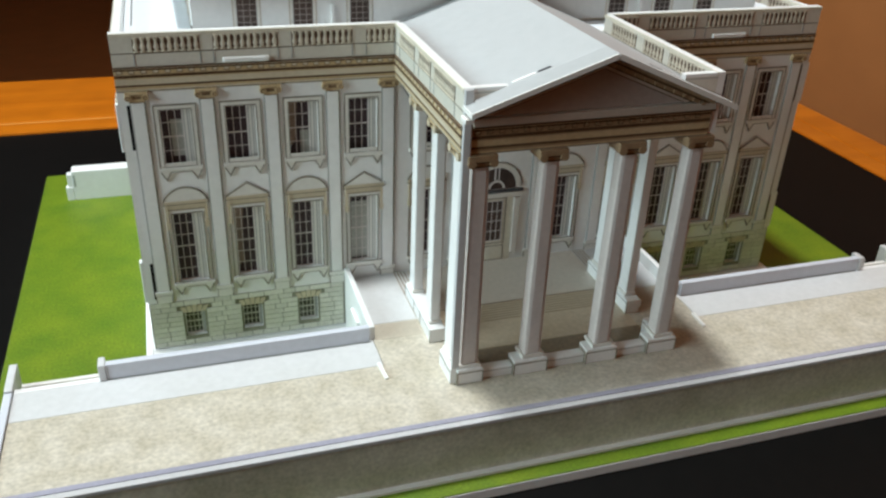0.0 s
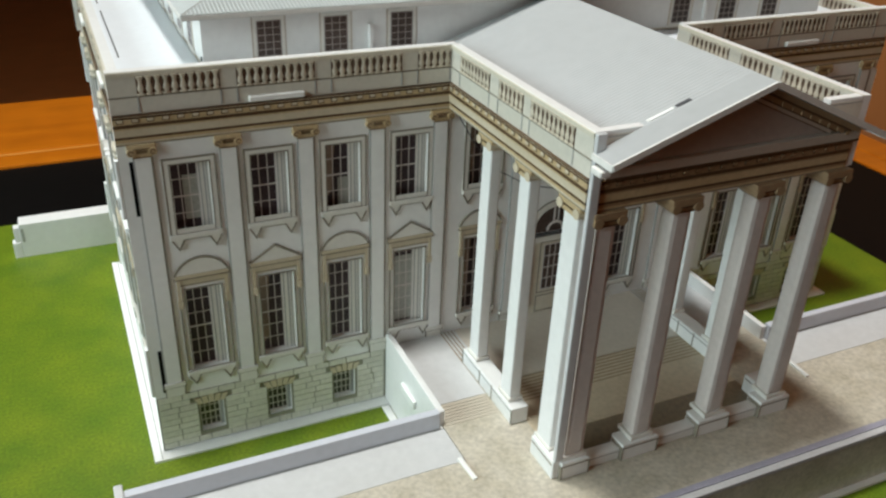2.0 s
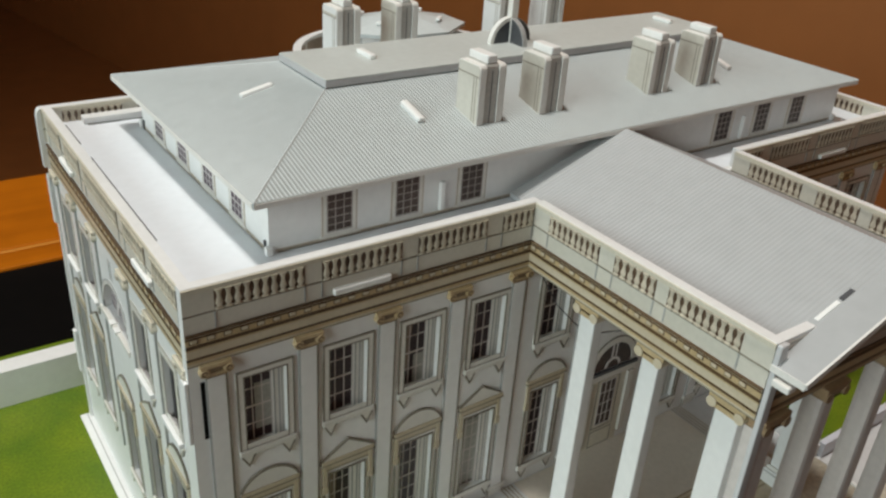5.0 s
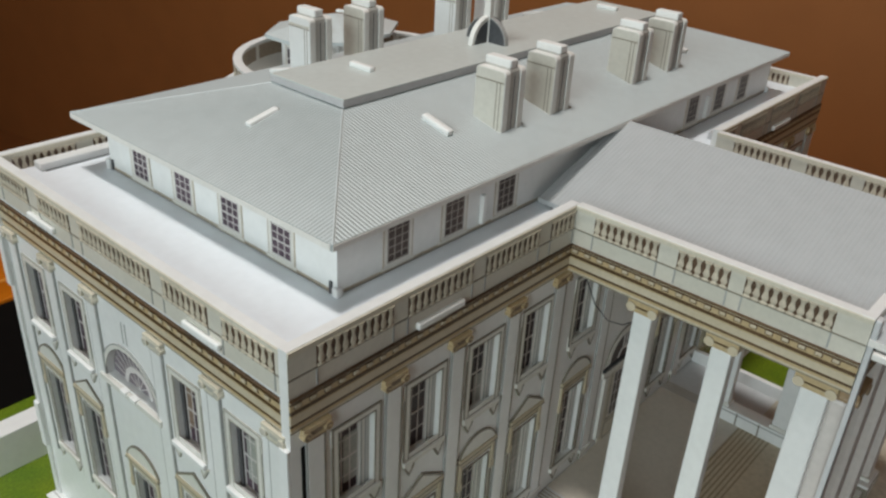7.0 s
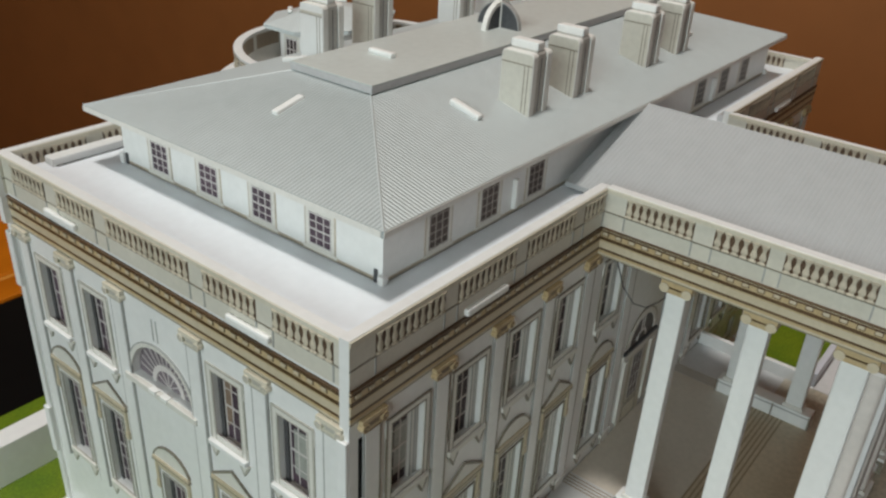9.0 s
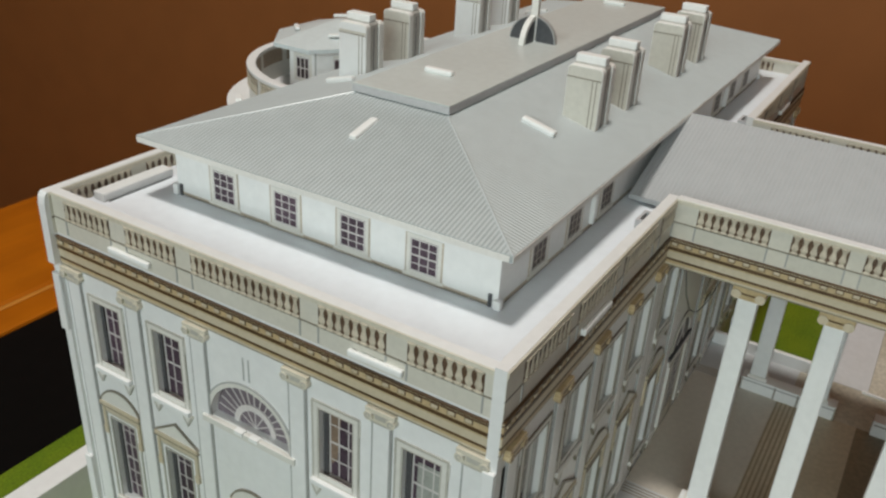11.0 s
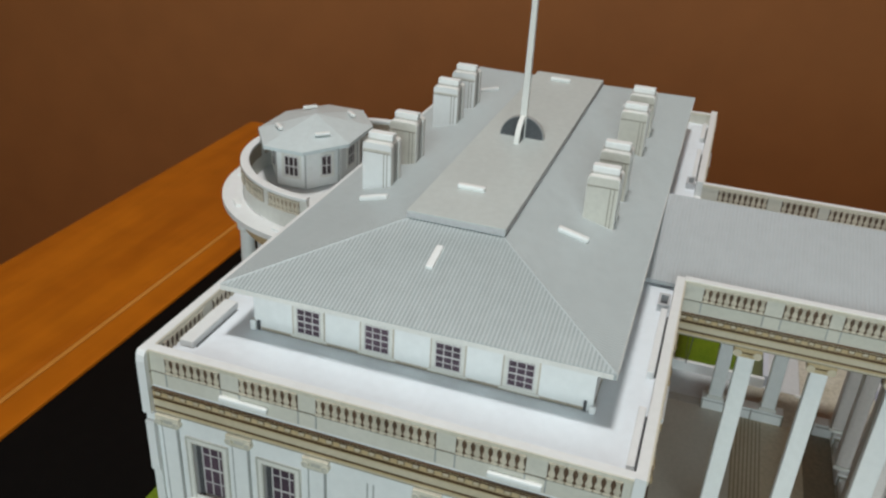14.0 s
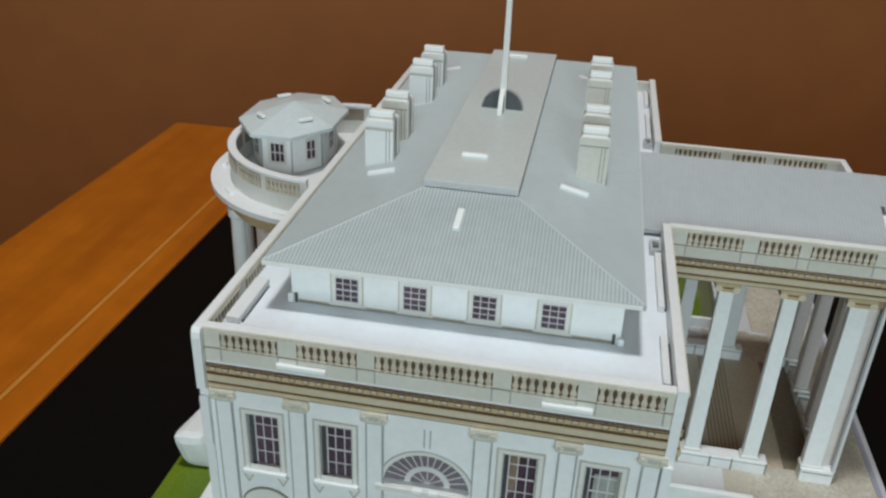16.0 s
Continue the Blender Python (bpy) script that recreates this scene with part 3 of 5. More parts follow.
PIL_H0, PIL_H1 = 2.55, 9.86
PILASTER = Geo().box(-0.2, 0.2, -0.06, 0.0, PIL_H0, PIL_H1).mesh("pilaster", M["wall"])
PIL_LINE = Geo().box(-0.022, 0.022, -0.05, -0.001, PIL_H0, PIL_H1).mesh("pilaster_line", M["soft_line"])
PIL_SHADE = Geo().box(-0.03, 0.03, -0.05, -0.001, PIL_H0, PIL_H1).mesh("pilaster_line", M["line"])
PIL_BASE = Geo().box(-0.3, 0.3, -0.1, 0.0, 2.42, 2.56).box(-0.26, 0.26, -0.07, 0.0, 2.08, 2.4).mesh("pilaster_base", M["trim"])
PIL_BLINE = Geo().box(-0.32, 0.32, -0.085, -0.001, 2.395, 2.43).box(-0.29, -0.26, -0.06, -0.001, 2.08, 2.4).box(0.26, 0.29, -0.06, -0.001, 2.08, 2.4).mesh("base_line", M["line"])
CAPITAL = Geo().box(-0.35, 0.35, -0.13, 0.0, 10.03, 10.12).box(-0.24, 0.24, -0.09, 0.0, 9.76, 10.03)
for s in (-1, 1):
    pts = arc(s * 0.27, 9.93, 0.105, 0, 330, 11)
    CAPITAL.prism(pts, -0.15, 0.0)
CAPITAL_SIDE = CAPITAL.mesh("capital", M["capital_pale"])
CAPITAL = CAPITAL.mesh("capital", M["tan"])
CAP_LINES = Geo().box(-0.13, 0.13, -0.1, -0.001, 9.88, 9.97).box(-0.245, 0.245, -0.096, -0.001, 9.76, 9.79).box(-0.32, 0.32, -0.135, -0.001, 10.0, 10.03)
for s in (-1, 1):
    CAP_LINES.strip(arc(s * 0.27, 9.93, 0.055, 0, 300, 8), 0.035, -0.158, -0.1)
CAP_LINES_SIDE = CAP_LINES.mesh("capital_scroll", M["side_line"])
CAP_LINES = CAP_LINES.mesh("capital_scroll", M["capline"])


def pilaster(parent, u, low=True):
    p = part("pilaster", PILASTER, None, house, m=on(parent, at(u, 0, 0 if low else -0.17)))
    part("pilaster_line", PIL_LINE, None, p, m=at(-0.222, 0))
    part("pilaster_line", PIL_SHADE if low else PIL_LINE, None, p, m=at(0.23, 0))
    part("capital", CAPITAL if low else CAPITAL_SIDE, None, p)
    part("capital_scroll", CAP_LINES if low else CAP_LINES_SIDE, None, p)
    if low:
        part("pilaster_base", PIL_BASE, None, p)
        part("base_line", PIL_BLINE, None, p)
    return p


# bands of the entablature: foot, head, how far they stand proud, material
BANDS = [
    (10.1, 10.14, 0.02, "line"), (10.14, 10.2, 0.03, "tan_light"), (10.2, 10.27, 0.035, "tan"), (10.27, 10.335, 0.04, "brown"), (10.335, 10.53, 0.04, "tan_light"),
    (10.53, 10.575, 0.05, "tan"), (10.575, 10.66, 0.06, "brown"), (10.66, 10.80, 0.05, "tan"), (10.80, 10.85, 0.05, "brown"), (10.85, 10.88, 0.055, "tan_light"), (10.88, 10.915, 0.08, "brown"),
]


DENTIL = Geo().box(0, 0.145, -0.08, -0.05, 10.72, 10.80).mesh("dentil", M["tan_light"], 0.015)
DENTIL_SHADED = Geo().box(0, 0.145, -0.08, -0.05, 10.72, 10.80).mesh("dentil", M["tan_shaded"], 0.015)
DENTIL_LINE = Geo().box(-0.02, 0.165, -0.058, -0.05, 10.695, 10.80).mesh("dentil_line", M["brown"])


def entablature(parent, x0, x1, dz=0.0, m=None, tones=None, dentil=DENTIL):
    e = None
    for z0, z1, out, key in BANDS:
        key = (tones or {}).get(key, key)
        b = part("cornice_band" if e else "entablature", Geo().box(x0, x1, -out, 0.0, z0 + dz, z1 + dz), M[key], e or house, m=None if e else on(parent, m))
        e = e or b
    x = x0 + 0.1
    while x < x1 - 0.2:
        part("dentil", dentil, None, e, m=at(x, 0, dz))
        part("dentil_line", DENTIL_LINE, None, e, m=at(x, 0, dz))
        x += 0.37
    return e


PROFILE = [(0.098, 0.0), (0.098, 0.035), (0.052, 0.05), (0.058, 0.09), (0.086, 0.14), (0.074, 0.2), (0.048, 0.28), (0.044, 0.34), (0.062, 0.41), (0.1, 0.455), (0.1, 0.475)]
BALUSTER = Geo().lathe(PROFILE, 8, squash=0.35).mesh("baluster", M["baluster"])


def balustrade(parent, length, sections, dz=0.0, m=None, pitch=0.205):
    """The printed balustrade on the face of a parapet board: rail, dark panels with balusters, and pedestals between."""
    rail = part("balustrade", Geo().box(0, length, -0.04, 0.0, 11.87 + dz, 11.98 + dz), M["capital_pale"], house, m=on(parent, m), label="printed beige balustrade on the parapet")
    part("plinth_rail", Geo().box(0, length, -0.02, 0.0, 11.33 + dz, 11.37 + dz), M["line"], rail)
    part("parapet_panel", Geo().box(0, length, -0.012, 0.0, 10.92 + dz, 11.33 + dz), M["parapet"], rail)
    part("parapet_panel", Geo().box(0, length, -0.011, 0.0, 11.37 + dz, 11.87 + dz), M["parapet"], rail)
    for a, b in sections:
        part("recess", Geo().box(a, b, -0.019, 0.0, 11.372 + dz, 11.868 + dz), M["recess"], rail)
        for x in (a, b):
            part("panel_line", Geo().box(x - 0.018, x + 0.018, -0.03, 0.0, 10.96 + dz, 11.33 + dz), M["soft_line"], rail)
        n = max(2, round((b - a) / pitch))
        for i in range(n):
            part("baluster", BALUSTER, None, rail, m=at(a + (b - a) * (i + 0.5) / n, -0.035, 11.385 + dz))
    return rail


def tab(parent, x0, x1, z0, z1, out=0.13):
    return part("tab", Geo().box(x0, x1, -out, 0.0, z0, z1), M["tab"], house, "white foam tab", on(parent), bevel=0.045)


# front wall
BAYS = [1.72 + 2.12 * i for i in range(4)]
BAYS += [10.5, L - 10.5] + [L - b for b in BAYS]
DOOR = (12.75, 13.65, 2.15, 4.85)
holes = [(b - HALF, b + HALF, z, z + h) for b in BAYS for z, h in ((Z_UP, H_UP), (Z_LOW, H_LOW))]
CELLARS = [1.58, 3.71, 5.85, L - 1.58, L - 3.71, L - 5.85]
holes += [(b - 0.36, b + 0.36, 0.5, 1.55) for b in CELLARS] + [DOOR, (9.4, L - 9.4, 11.41, TOP)]
front = part("front_wall", pierced(L, 0.08, TOP, T, holes), M["wall"], house, "white printed front wall with window openings")
EXTRA = {0: ("curtain",), 2: ("drape", "curtain_low"), 4: ("drape",), 5: ("drape",), 7: ("curtain_low",)}
EXTRA_LOW = {1: ("drape",), 3: ("curtain_full",), 4: ("drape",)}
for i, b in enumerate(BAYS):
    win(front, "up", b, Z_UP, EXTRA.get(i, ()))
    win(front, "low", b, Z_LOW, EXTRA_LOW.get(i, ()), "arch" if i in (0, 2, 4, 5, 7, 9) else "gable")
for b in CELLARS:
    win(front, "base", b, 0.5)
for u in [0.59, 2.77, 4.88, 6.99, 8.98, 11.75, L - 11.75, L - 8.98, L - 6.99, L - 4.88, L - 2.77, L - 0.59]:
    pilaster(front, u)
entablature(front, 0.0, 9.22)
entablature(front, L - 9.22, L)
SECTIONS = [(0.68, 2.72), (3.14, 5.22), (5.67, 7.72), (8.2, 9.2)]
balustrade(front, 9.22, SECTIONS)
balustrade(front, 9.22, [(9.22 - b, 9.22 - a) for a, b in SECTIONS], m=at(L - 9.22, 0))
for a in (3.4, L - 4.9):
    tab(front, a, a + 1.5, 10.94, 11.11)
for u in (0.3, L - 0.3):
    part("slot", Geo().box(u - 0.05, u + 0.05, -0.012, 0.0, 8.1, 9.65), M["black"], house, "dark slot in the board")
    part("slot", Geo().box(u - 0.06, u + 0.05, -0.012, 0.0, 2.25, 3.75), M["black"], house, "dark slot in the board")
for x0 in (-0.1, L):
    for y0 in (0.0, D - 0.26):
        for z0, z1 in ((8.05, 9.72), (2.15, 3.85)):
            part("wall_lug", Geo().box(x0, x0 + 0.1, y0, y0 + 0.26, z0, z1), M["card"], house, "white foam lug at the corner", bevel=0.03)
# the door behind the portico
# beige instead of trim: the porch's shade is put into the door's colour
door = part("front_door", Geo().box(12.6, 14.12, -0.03, -0.002, 2.05, 5.0), M["capital_pale"], house, "pale beige printed double door with small brown panes under a half-round fanlight")
part("pane", Geo().box(13.02, 13.68, -0.042, -0.031, 3.1, 4.86), M["umber_pane"], door, "brown printed panes")
sash = Geo().border(13.0, 13.7, 3.08, 4.88, 0.04, -0.052, -0.042)
for i in (1, 2):
    sash.box(13.02 + 0.22 * i - 0.014, 13.02 + 0.22 * i + 0.014, -0.05, -0.042, 3.12, 4.84)
for i in (1, 2, 3):
    sash.box(13.04, 13.66, -0.051, -0.042, 3.1 + 0.44 * i - 0.014, 3.1 + 0.44 * i + 0.014)
part("sash", sash, M["muntin"], door)
part("door_line", Geo().border(12.86, 13.84, 2.96, 4.98, 0.035, -0.04, -0.031).border(12.86, 13.84, 2.2, 2.86, 0.03, -0.04, -0.031), M["line"], door)
for x in (12.32, 14.14):
    part("door_pilaster", Geo().box(x, x + 0.26, -0.1, -0.001, 2.5, 4.95), M["trim"], door, "pale strip beside the door", bevel=0.02)
part("door_lintel", Geo().box(12.2, 14.54, -0.08, -0.001, 5.0, 5.2), M["trim"], door, bevel=0.02)
part("door_cornice", Geo().box(12.24, 14.5, -0.09, -0.001, 5.23, 5.33), M["grey_dark"], door, "dark ledge over the door")
part("fanlight", Geo().prism([(12.55, 5.36), (14.19, 5.36), *arc(13.37, 5.45, 0.82, 4, 176, 16)], -0.02, -0.001), M["umber_pane"], door, "half-round printed fanlight")
part("fanlight_rim", Geo().strip(arc(13.37, 5.45, 0.92, 0, 180, 18), 0.2, -0.05, -0.001), M["trim"], door)
part("fanlight_line", Geo().strip(arc(13.37, 5.45, 1.04, 0, 180, 18), 0.035, -0.04, -0.001), M["line"], door)
part("fanlight_sash", Geo().strip(arc(13.37, 5.4, 0.3, 0, 180, 10), 0.09, -0.035, -0.021).strip([(13.29, 5.75), (13.29, 6.3)], 0.07, -0.034, -0.021).strip([(13.45, 5.75), (13.45, 6.3)], 0.05, -0.0345, -0.021), M["muntin"], door)
part("loose_cord", Geo().strip([(9.25, 10.1), (9.9, 9.05), (10.8, 8.1), (11.8, 7.5), (12.8, 7.25), (13.6, 7.2), (14.5, 7.3)], 0.028, -0.61, -0.585), M["grey_dark"], house, "thin dark cord sagging inside the porch")

# side walls
SX, STOP, DS = 0.08, -0.1, D - 0.5
SIDE_WIN = [10.87, 8.79, 3.78, 1.65]
FZ = 7.54  # sill of the half-round window


def side_wall(name, m, label, detailed):
    hs = [(D - 0.25 - y - HALF_S, D - 0.25 - y + HALF_S, z, z + h) for y in SIDE_WIN for z, h in ((Z_SIDE, H_SIDE), (Z_LOW, H_LOW))]
    c = D - 0.25 - 6.27
    R = 1.2
    hs += [(c - R, c + R, FZ, FZ + R), (c - HALF_S, c + HALF_S, Z_LOW - 0.9, Z_LOW - 0.9 + H_LOW)]
    g = pierced(DS, 0.08, TOP + STOP, T, hs)
    pts = arc(c, FZ, R, 0, 180, 20)
    for (ax, az), (bx, bz) in zip(pts, pts[1:]):
        g.add([(ax, 0, az), (ax, 0, FZ + R), (bx, 0, FZ + R), (bx, 0, bz)], [(0, 1, 2, 3)])
        g.add([(ax, 0, az), (bx, 0, bz), (bx, T, bz), (ax, T, az)], [(0, 1, 2, 3)])
    w = part(name, g, M["wall"], house, label, m)
    if not detailed:
        return w
    for i, y in enumerate(SIDE_WIN):
        u = D - 0.25 - y
        win(w, "side_up", u, Z_SIDE, ("curtain",) if i == 3 else ("drape",) if i == 2 else ())
        win(w, "side_low", u, Z_LOW, (), "arch" if i in (0, 3) else "gable")
    for y in (11.93, 9.85, 7.7, 4.79, 2.6, 0.5):
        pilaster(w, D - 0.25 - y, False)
    entablature(w, 0.0, DS, -0.15)
    secs = [(11.87, 10.29), (9.77, 8.17), (7.7, 4.67), (4.2, 2.57), (2.09, 0.45)]
    balustrade(w, DS, [(max(0.12, D - 0.25 - a), D - 0.25 - b) for a, b in secs], STOP + 0.01)
    for a, b in ((10.33, 8.98), (3.42, 2.14)):
        tab(w, D - 0.25 - a, D - 0.25 - b, 10.94, 11.1)
    # half-round window over a sill
    fan = part("fan_window", Geo().box(c - R, c + R, 0.2, 0.24, FZ, FZ + R), M["fan"], house, "half-round printed fan window with pale rays", on(w))
    part("fan_ring", Geo().strip(arc(c, FZ, 0.56, 0, 180, 16), 0.16, 0.17, 0.2), M["muntin"], fan)
    rays = Geo()
    for i in range(1, 14):
        a = radians(180 * i / 14)
        rays.strip([(c + 0.6 * math.cos(a), FZ + 0.6 * math.sin(a)), (c + 1.15 * math.cos(a), FZ + 1.15 * math.sin(a))], 0.03, 0.185 + 0.0002 * i, 0.2)
    for i in range(1, 6):
        a = radians(180 * i / 6)
        rays.strip([(c, FZ), (c + 0.5 * math.cos(a), FZ + 0.5 * math.sin(a))], 0.025, 0.187 + 0.0002 * i, 0.2)
    part("fan_sash", rays, M["muntin"], fan)
    part("fan_rim", Geo().strip(arc(c, FZ, R + 0.06, 0, 180, 20), 0.12, -0.03, 0.0), M["trim"], fan)
    part("fan_rim_line", Geo().strip(arc(c, FZ, R + 0.13, 0, 180, 20), 0.035, -0.035, -0.001), M["soft_line"], fan)
    part("fan_sill", Geo().box(c - R - 0.2, c + R + 0.2, -0.12, 0.22, FZ - 0.19, FZ - 0.01), M["trim"], fan, bevel=0.02)
    for dx in (-0.35, 0.1):
        part("fan_sill_tab", Geo().box(c + dx, c + dx + 0.25, -0.16, 0.0, FZ - 0.07, FZ + 0.03), M["tab"], fan)
    part("panel_line", Geo().box(c - 0.1, c - 0.06, -0.012, -0.001, 9.0, 9.6).box(c + 0.06, c + 0.1, -0.012, -0.001, 9.0, 9.6), M["soft_line"], fan)
    win(w, "side_low", c, Z_LOW - 0.9, (), "arch")
    return w


side_wall("side_wall", at(SX, D - 0.25, 0, -90), "white printed side wall with a half-round fan window", True)
side_wall("side_wall", at(L - SX, 0.25, 0, 90), "white printed side wall", False)
back = part("back_wall", pierced(L, 0.08, TOP - 0.1, T, []), M["wall"], house, "white printed back wall", at(L, D, 0, 180))
for x0, x1 in ((-0.13, 0.0), (L, L + 0.13)):
    tip = x0 if x0 < 0 else x1
    root = x1 if x0 < 0 else x0
    pts = [(root, 10.0), (root, TOP - 0.1), (root + (tip - root) * 0.35, TOP - 0.13), (root + (tip - root) * 0.75, TOP - 0.22), (tip, TOP - 0.4), (tip, 10.0)]
    part("wall_end", Geo().prism(pts if x0 > 0 else pts[::-1], D - 0.25, D), M["card"], back, "white foam end of the board, rounded at the top", back.matrix_basis.inverted())
inner = [(0.6, 2.4), (2.9, 5.0), (5.5, 7.6), (L - 7.6, L - 5.5), (L - 5.0, L - 2.9), (L - 2.4, L - 0.6)]
balustrade(back, L, inner, -0.1, m=at(L, T + 0.001, 0, 180))
right = part("east_parapet", Geo().box(0, DS, 0, 0.02, 11.25, 11.7), M["trim"], house, m=at(L - SX - T - 0.03, D - 0.25, 0, -90))
balustrade(right, DS, [(0.5, 2.2), (2.7, 4.3), (4.8, 6.8), (7.3, 9.0), (9.5, 11.0)], STOP + 0.02)

# white roof deck with slot strips
deck = part("roof_deck", Geo().box(0.34, L - 0.34, 0.26, D - 0.26, 11.1, 11.4), M["deck"], house, "plain white card roof deck")
for x0, x1, y0, y1 in ((1.1, 3.3, 11.75, 12.15), (0.8, 3.05, 0.31, 0.5), (4.55, 7.95, 0.31, 0.5), (L - 3.05, L - 0.8, 0.31, 0.5), (L - 7.95, L - 4.55, 0.31, 0.5), (L - 3.3, L - 1.1, 11.75, 12.15)):
    part("deck_strip", Geo().box(x0, x1, y0, y1, 11.4, 11.62), M["card"], deck, bevel=0.03)
    part("deck_slot", Geo().box(x0 + 0.1, x1 - 0.1, y0 - 0.055, y0 - 0.01, 11.4, 11.412), M["grey_dark"], deck, "dark slot in the deck")
for y0, y1 in ((3.4, 9.1), (10.2, 12.0)):
    part("deck_slot", Geo().box(0.575, 0.615, y0, y1, 11.4, 11.408), M["grey_dark"], deck, "dark slot in the deck")
for x in (8.45, L - 8.45):
    part("deck_socket", Geo().box(x - 0.36, x - 0.26, 0.3, 0.64, 11.4, 11.64).box(x + 0.26, x + 0.36, 0.3, 0.64, 11.4, 11.64).box(x - 0.26, x + 0.26, 0.57, 0.64, 11.4, 11.635).box(x - 0.26, x + 0.26, 0.3, 0.36, 11.4, 11.635), M["kerb_edge"], deck, "pale socket in the deck")
    part("socket_shadow", Geo().box(x - 0.26, x + 0.26, 0.36, 0.57, 11.4, 11.415), M["grey_dark"], deck, "dark opening of the socket")

# attic storey
AX0, AX1, AY0, AY1, AZ1 = 2.6, 24.8, 1.56, 10.8, 12.95
aw = [3.39, 5.28, 7.22, 9.17]


def attic_wall(m, length, us, label, z0=11.6, z1=12.38, pane="violet", bar="muntin"):
    w = part("attic_wall", pierced(length, 11.405, AZ1, 0.2, []), M["wall"], house, label, m)
    for u in us:
        p = part("attic_window", Geo().box(u - 0.34, u + 0.34, -0.012, 0.0, z0, z1), M[pane], house, m=on(w))
        g = Geo().border(u - 0.34, u + 0.34, z0, z1, 0.025, -0.024, -0.012)
        for i in (1, 2):
            g.box(u - 0.34 + 0.227 * i - 0.011, u - 0.34 + 0.227 * i + 0.011, -0.022, -0.012, z0 + 0.03, z1 - 0.03)
        n = round((z1 - z0) / 0.2)
        for k in range(1, n):
            z = z0 + (z1 - z0) * k / n
            g.box(u - 0.31, u + 0.31, -0.021, -0.012, z - 0.01 - 0.008 * (2 * k == n), z + 0.01 + 0.008 * (2 * k == n))
        part("sash", g, M[bar], p)
        part("surround", Geo().border(u - 0.44, u + 0.44, z0 - 0.06, z1 + 0.1, 0.09, -0.02, 0.0).box(u - 0.52, u + 0.52, -0.035, 0.0, z0 - 0.13, z0 - 0.06), M["trim"], p)
        part("surround_line", Geo().box(u - 0.475, u - 0.44, -0.016, 0.0, z0 - 0.06, z1 + 0.1).box(u + 0.44, u + 0.475, -0.016, 0.0, z0 - 0.06, z1 + 0.1).box(u - 0.54, u + 0.54, -0.03, 0.0, z0 - 0.16, z0 - 0.13), M["stain"], p)
    part("base_line", Geo().box(0.15, length - 0.15, -0.014, 0.0, 11.455, 11.5), M["stain"], w)
    part("floor_line", Geo().box(0.2, length - 0.2, -0.016, 0.0, 11.41, 11.45), M["line"], w)
    return w


attic_wall(at(AX0, AY1 - 0.004, 0, -90), AY1 - AY0 - 0.008, [AY1 - 0.004 - y for y in aw], "white attic wall with four printed windows")
fx = [4.42, 6.33, 8.33, L - 8.33, L - 6.33, L - 4.42]
fw = attic_wall(at(AX0 + 0.004, AY0), AX1 - AX0 - 0.008, [x - AX0 - 0.004 for x in fx], "white attic wall with printed windows", 11.62, 12.62, "umber_pane", "umber_bar")
for x in (7.35, L - 7.35):
    part("attic_tab", Geo().box(x - AX0 - 0.07, x - AX0 + 0.07, -0.12, 0.0, 11.55, 12.35), M["tab"], fw, bevel=0.03)
attic_wall(at(AX1 - 0.004, AY1, 0, 180), AX1 - AX0 - 0.008, [], "plain white attic wall")
attic_wall(at(AX1, AY0 + 0.004, 0, 90), AY1 - AY0 - 0.008, [], "plain white attic wall")
for x in (AX0 - 0.1, AX1 - 0.08):
    for y in (AY0 - 0.1, AY1 - 0.08):
        part("attic_foot", Geo().box(x, x + 0.18, y, y + 0.18, 11.4, 11.7 if y > 5 else 11.62), M["card"], house, bevel=0.04)
        part("foot_slot", Geo().box(x + 0.06, x + 0.12, y + 0.24 if y < 5 else y - 0.1, y + 0.32 if y < 5 else y - 0.02, 11.4, 11.7), M["grey_dark"], house, "dark slot beside the foot")

# hipped roof: eaves, and the foot of the flat slab
EX0, EX1, EY0, EY1, EZ, EXB = 2.08, 25.07, 1.09, 11.36, 13.0, 1.96
SX0, SX1, SY0, SY1, SZ = 5.83, 21.45, 4.93, 7.64, 13.98
roof = part("hipped_roof", Geo().add(
    [(EX0, EY0, EZ - 0.16), (EX1, EY0, EZ - 0.16), (EX1, EY1, EZ - 0.16), (EXB, EY1, EZ - 0.16),
     (EX0, EY0, EZ), (EX1, EY0, EZ), (EX1, EY1, EZ), (EXB, EY1, EZ), (SX0, SY0, SZ), (SX1, SY0, SZ), (SX1, SY1, SZ), (SX0, SY1, SZ)],
    [(3, 2, 1, 0), (0, 1, 5, 4), (1, 2, 6, 5), (2, 3, 7, 6), (3, 0, 4, 7), (4, 5, 9, 8), (5, 6, 10, 9), (6, 7, 11, 10), (7, 4, 8, 11), (8, 9, 10, 11)]),
    M["roof"], house, "grey hipped roof with fine printed ribs")
part("eave_edge", Geo().box(EX0, EX1, EY0 - 0.02, EY0 + 0.06, EZ - 0.15, EZ - 0.02).flat([(EX0 - 0.02, EY0 + 0.07), (EX0 + 0.06, EY0 + 0.07), (EXB + 0.06, EY1), (EXB - 0.02, EY1)], EZ - 0.151, EZ - 0.021), M["edge"], roof, "white foam edge of the eaves")


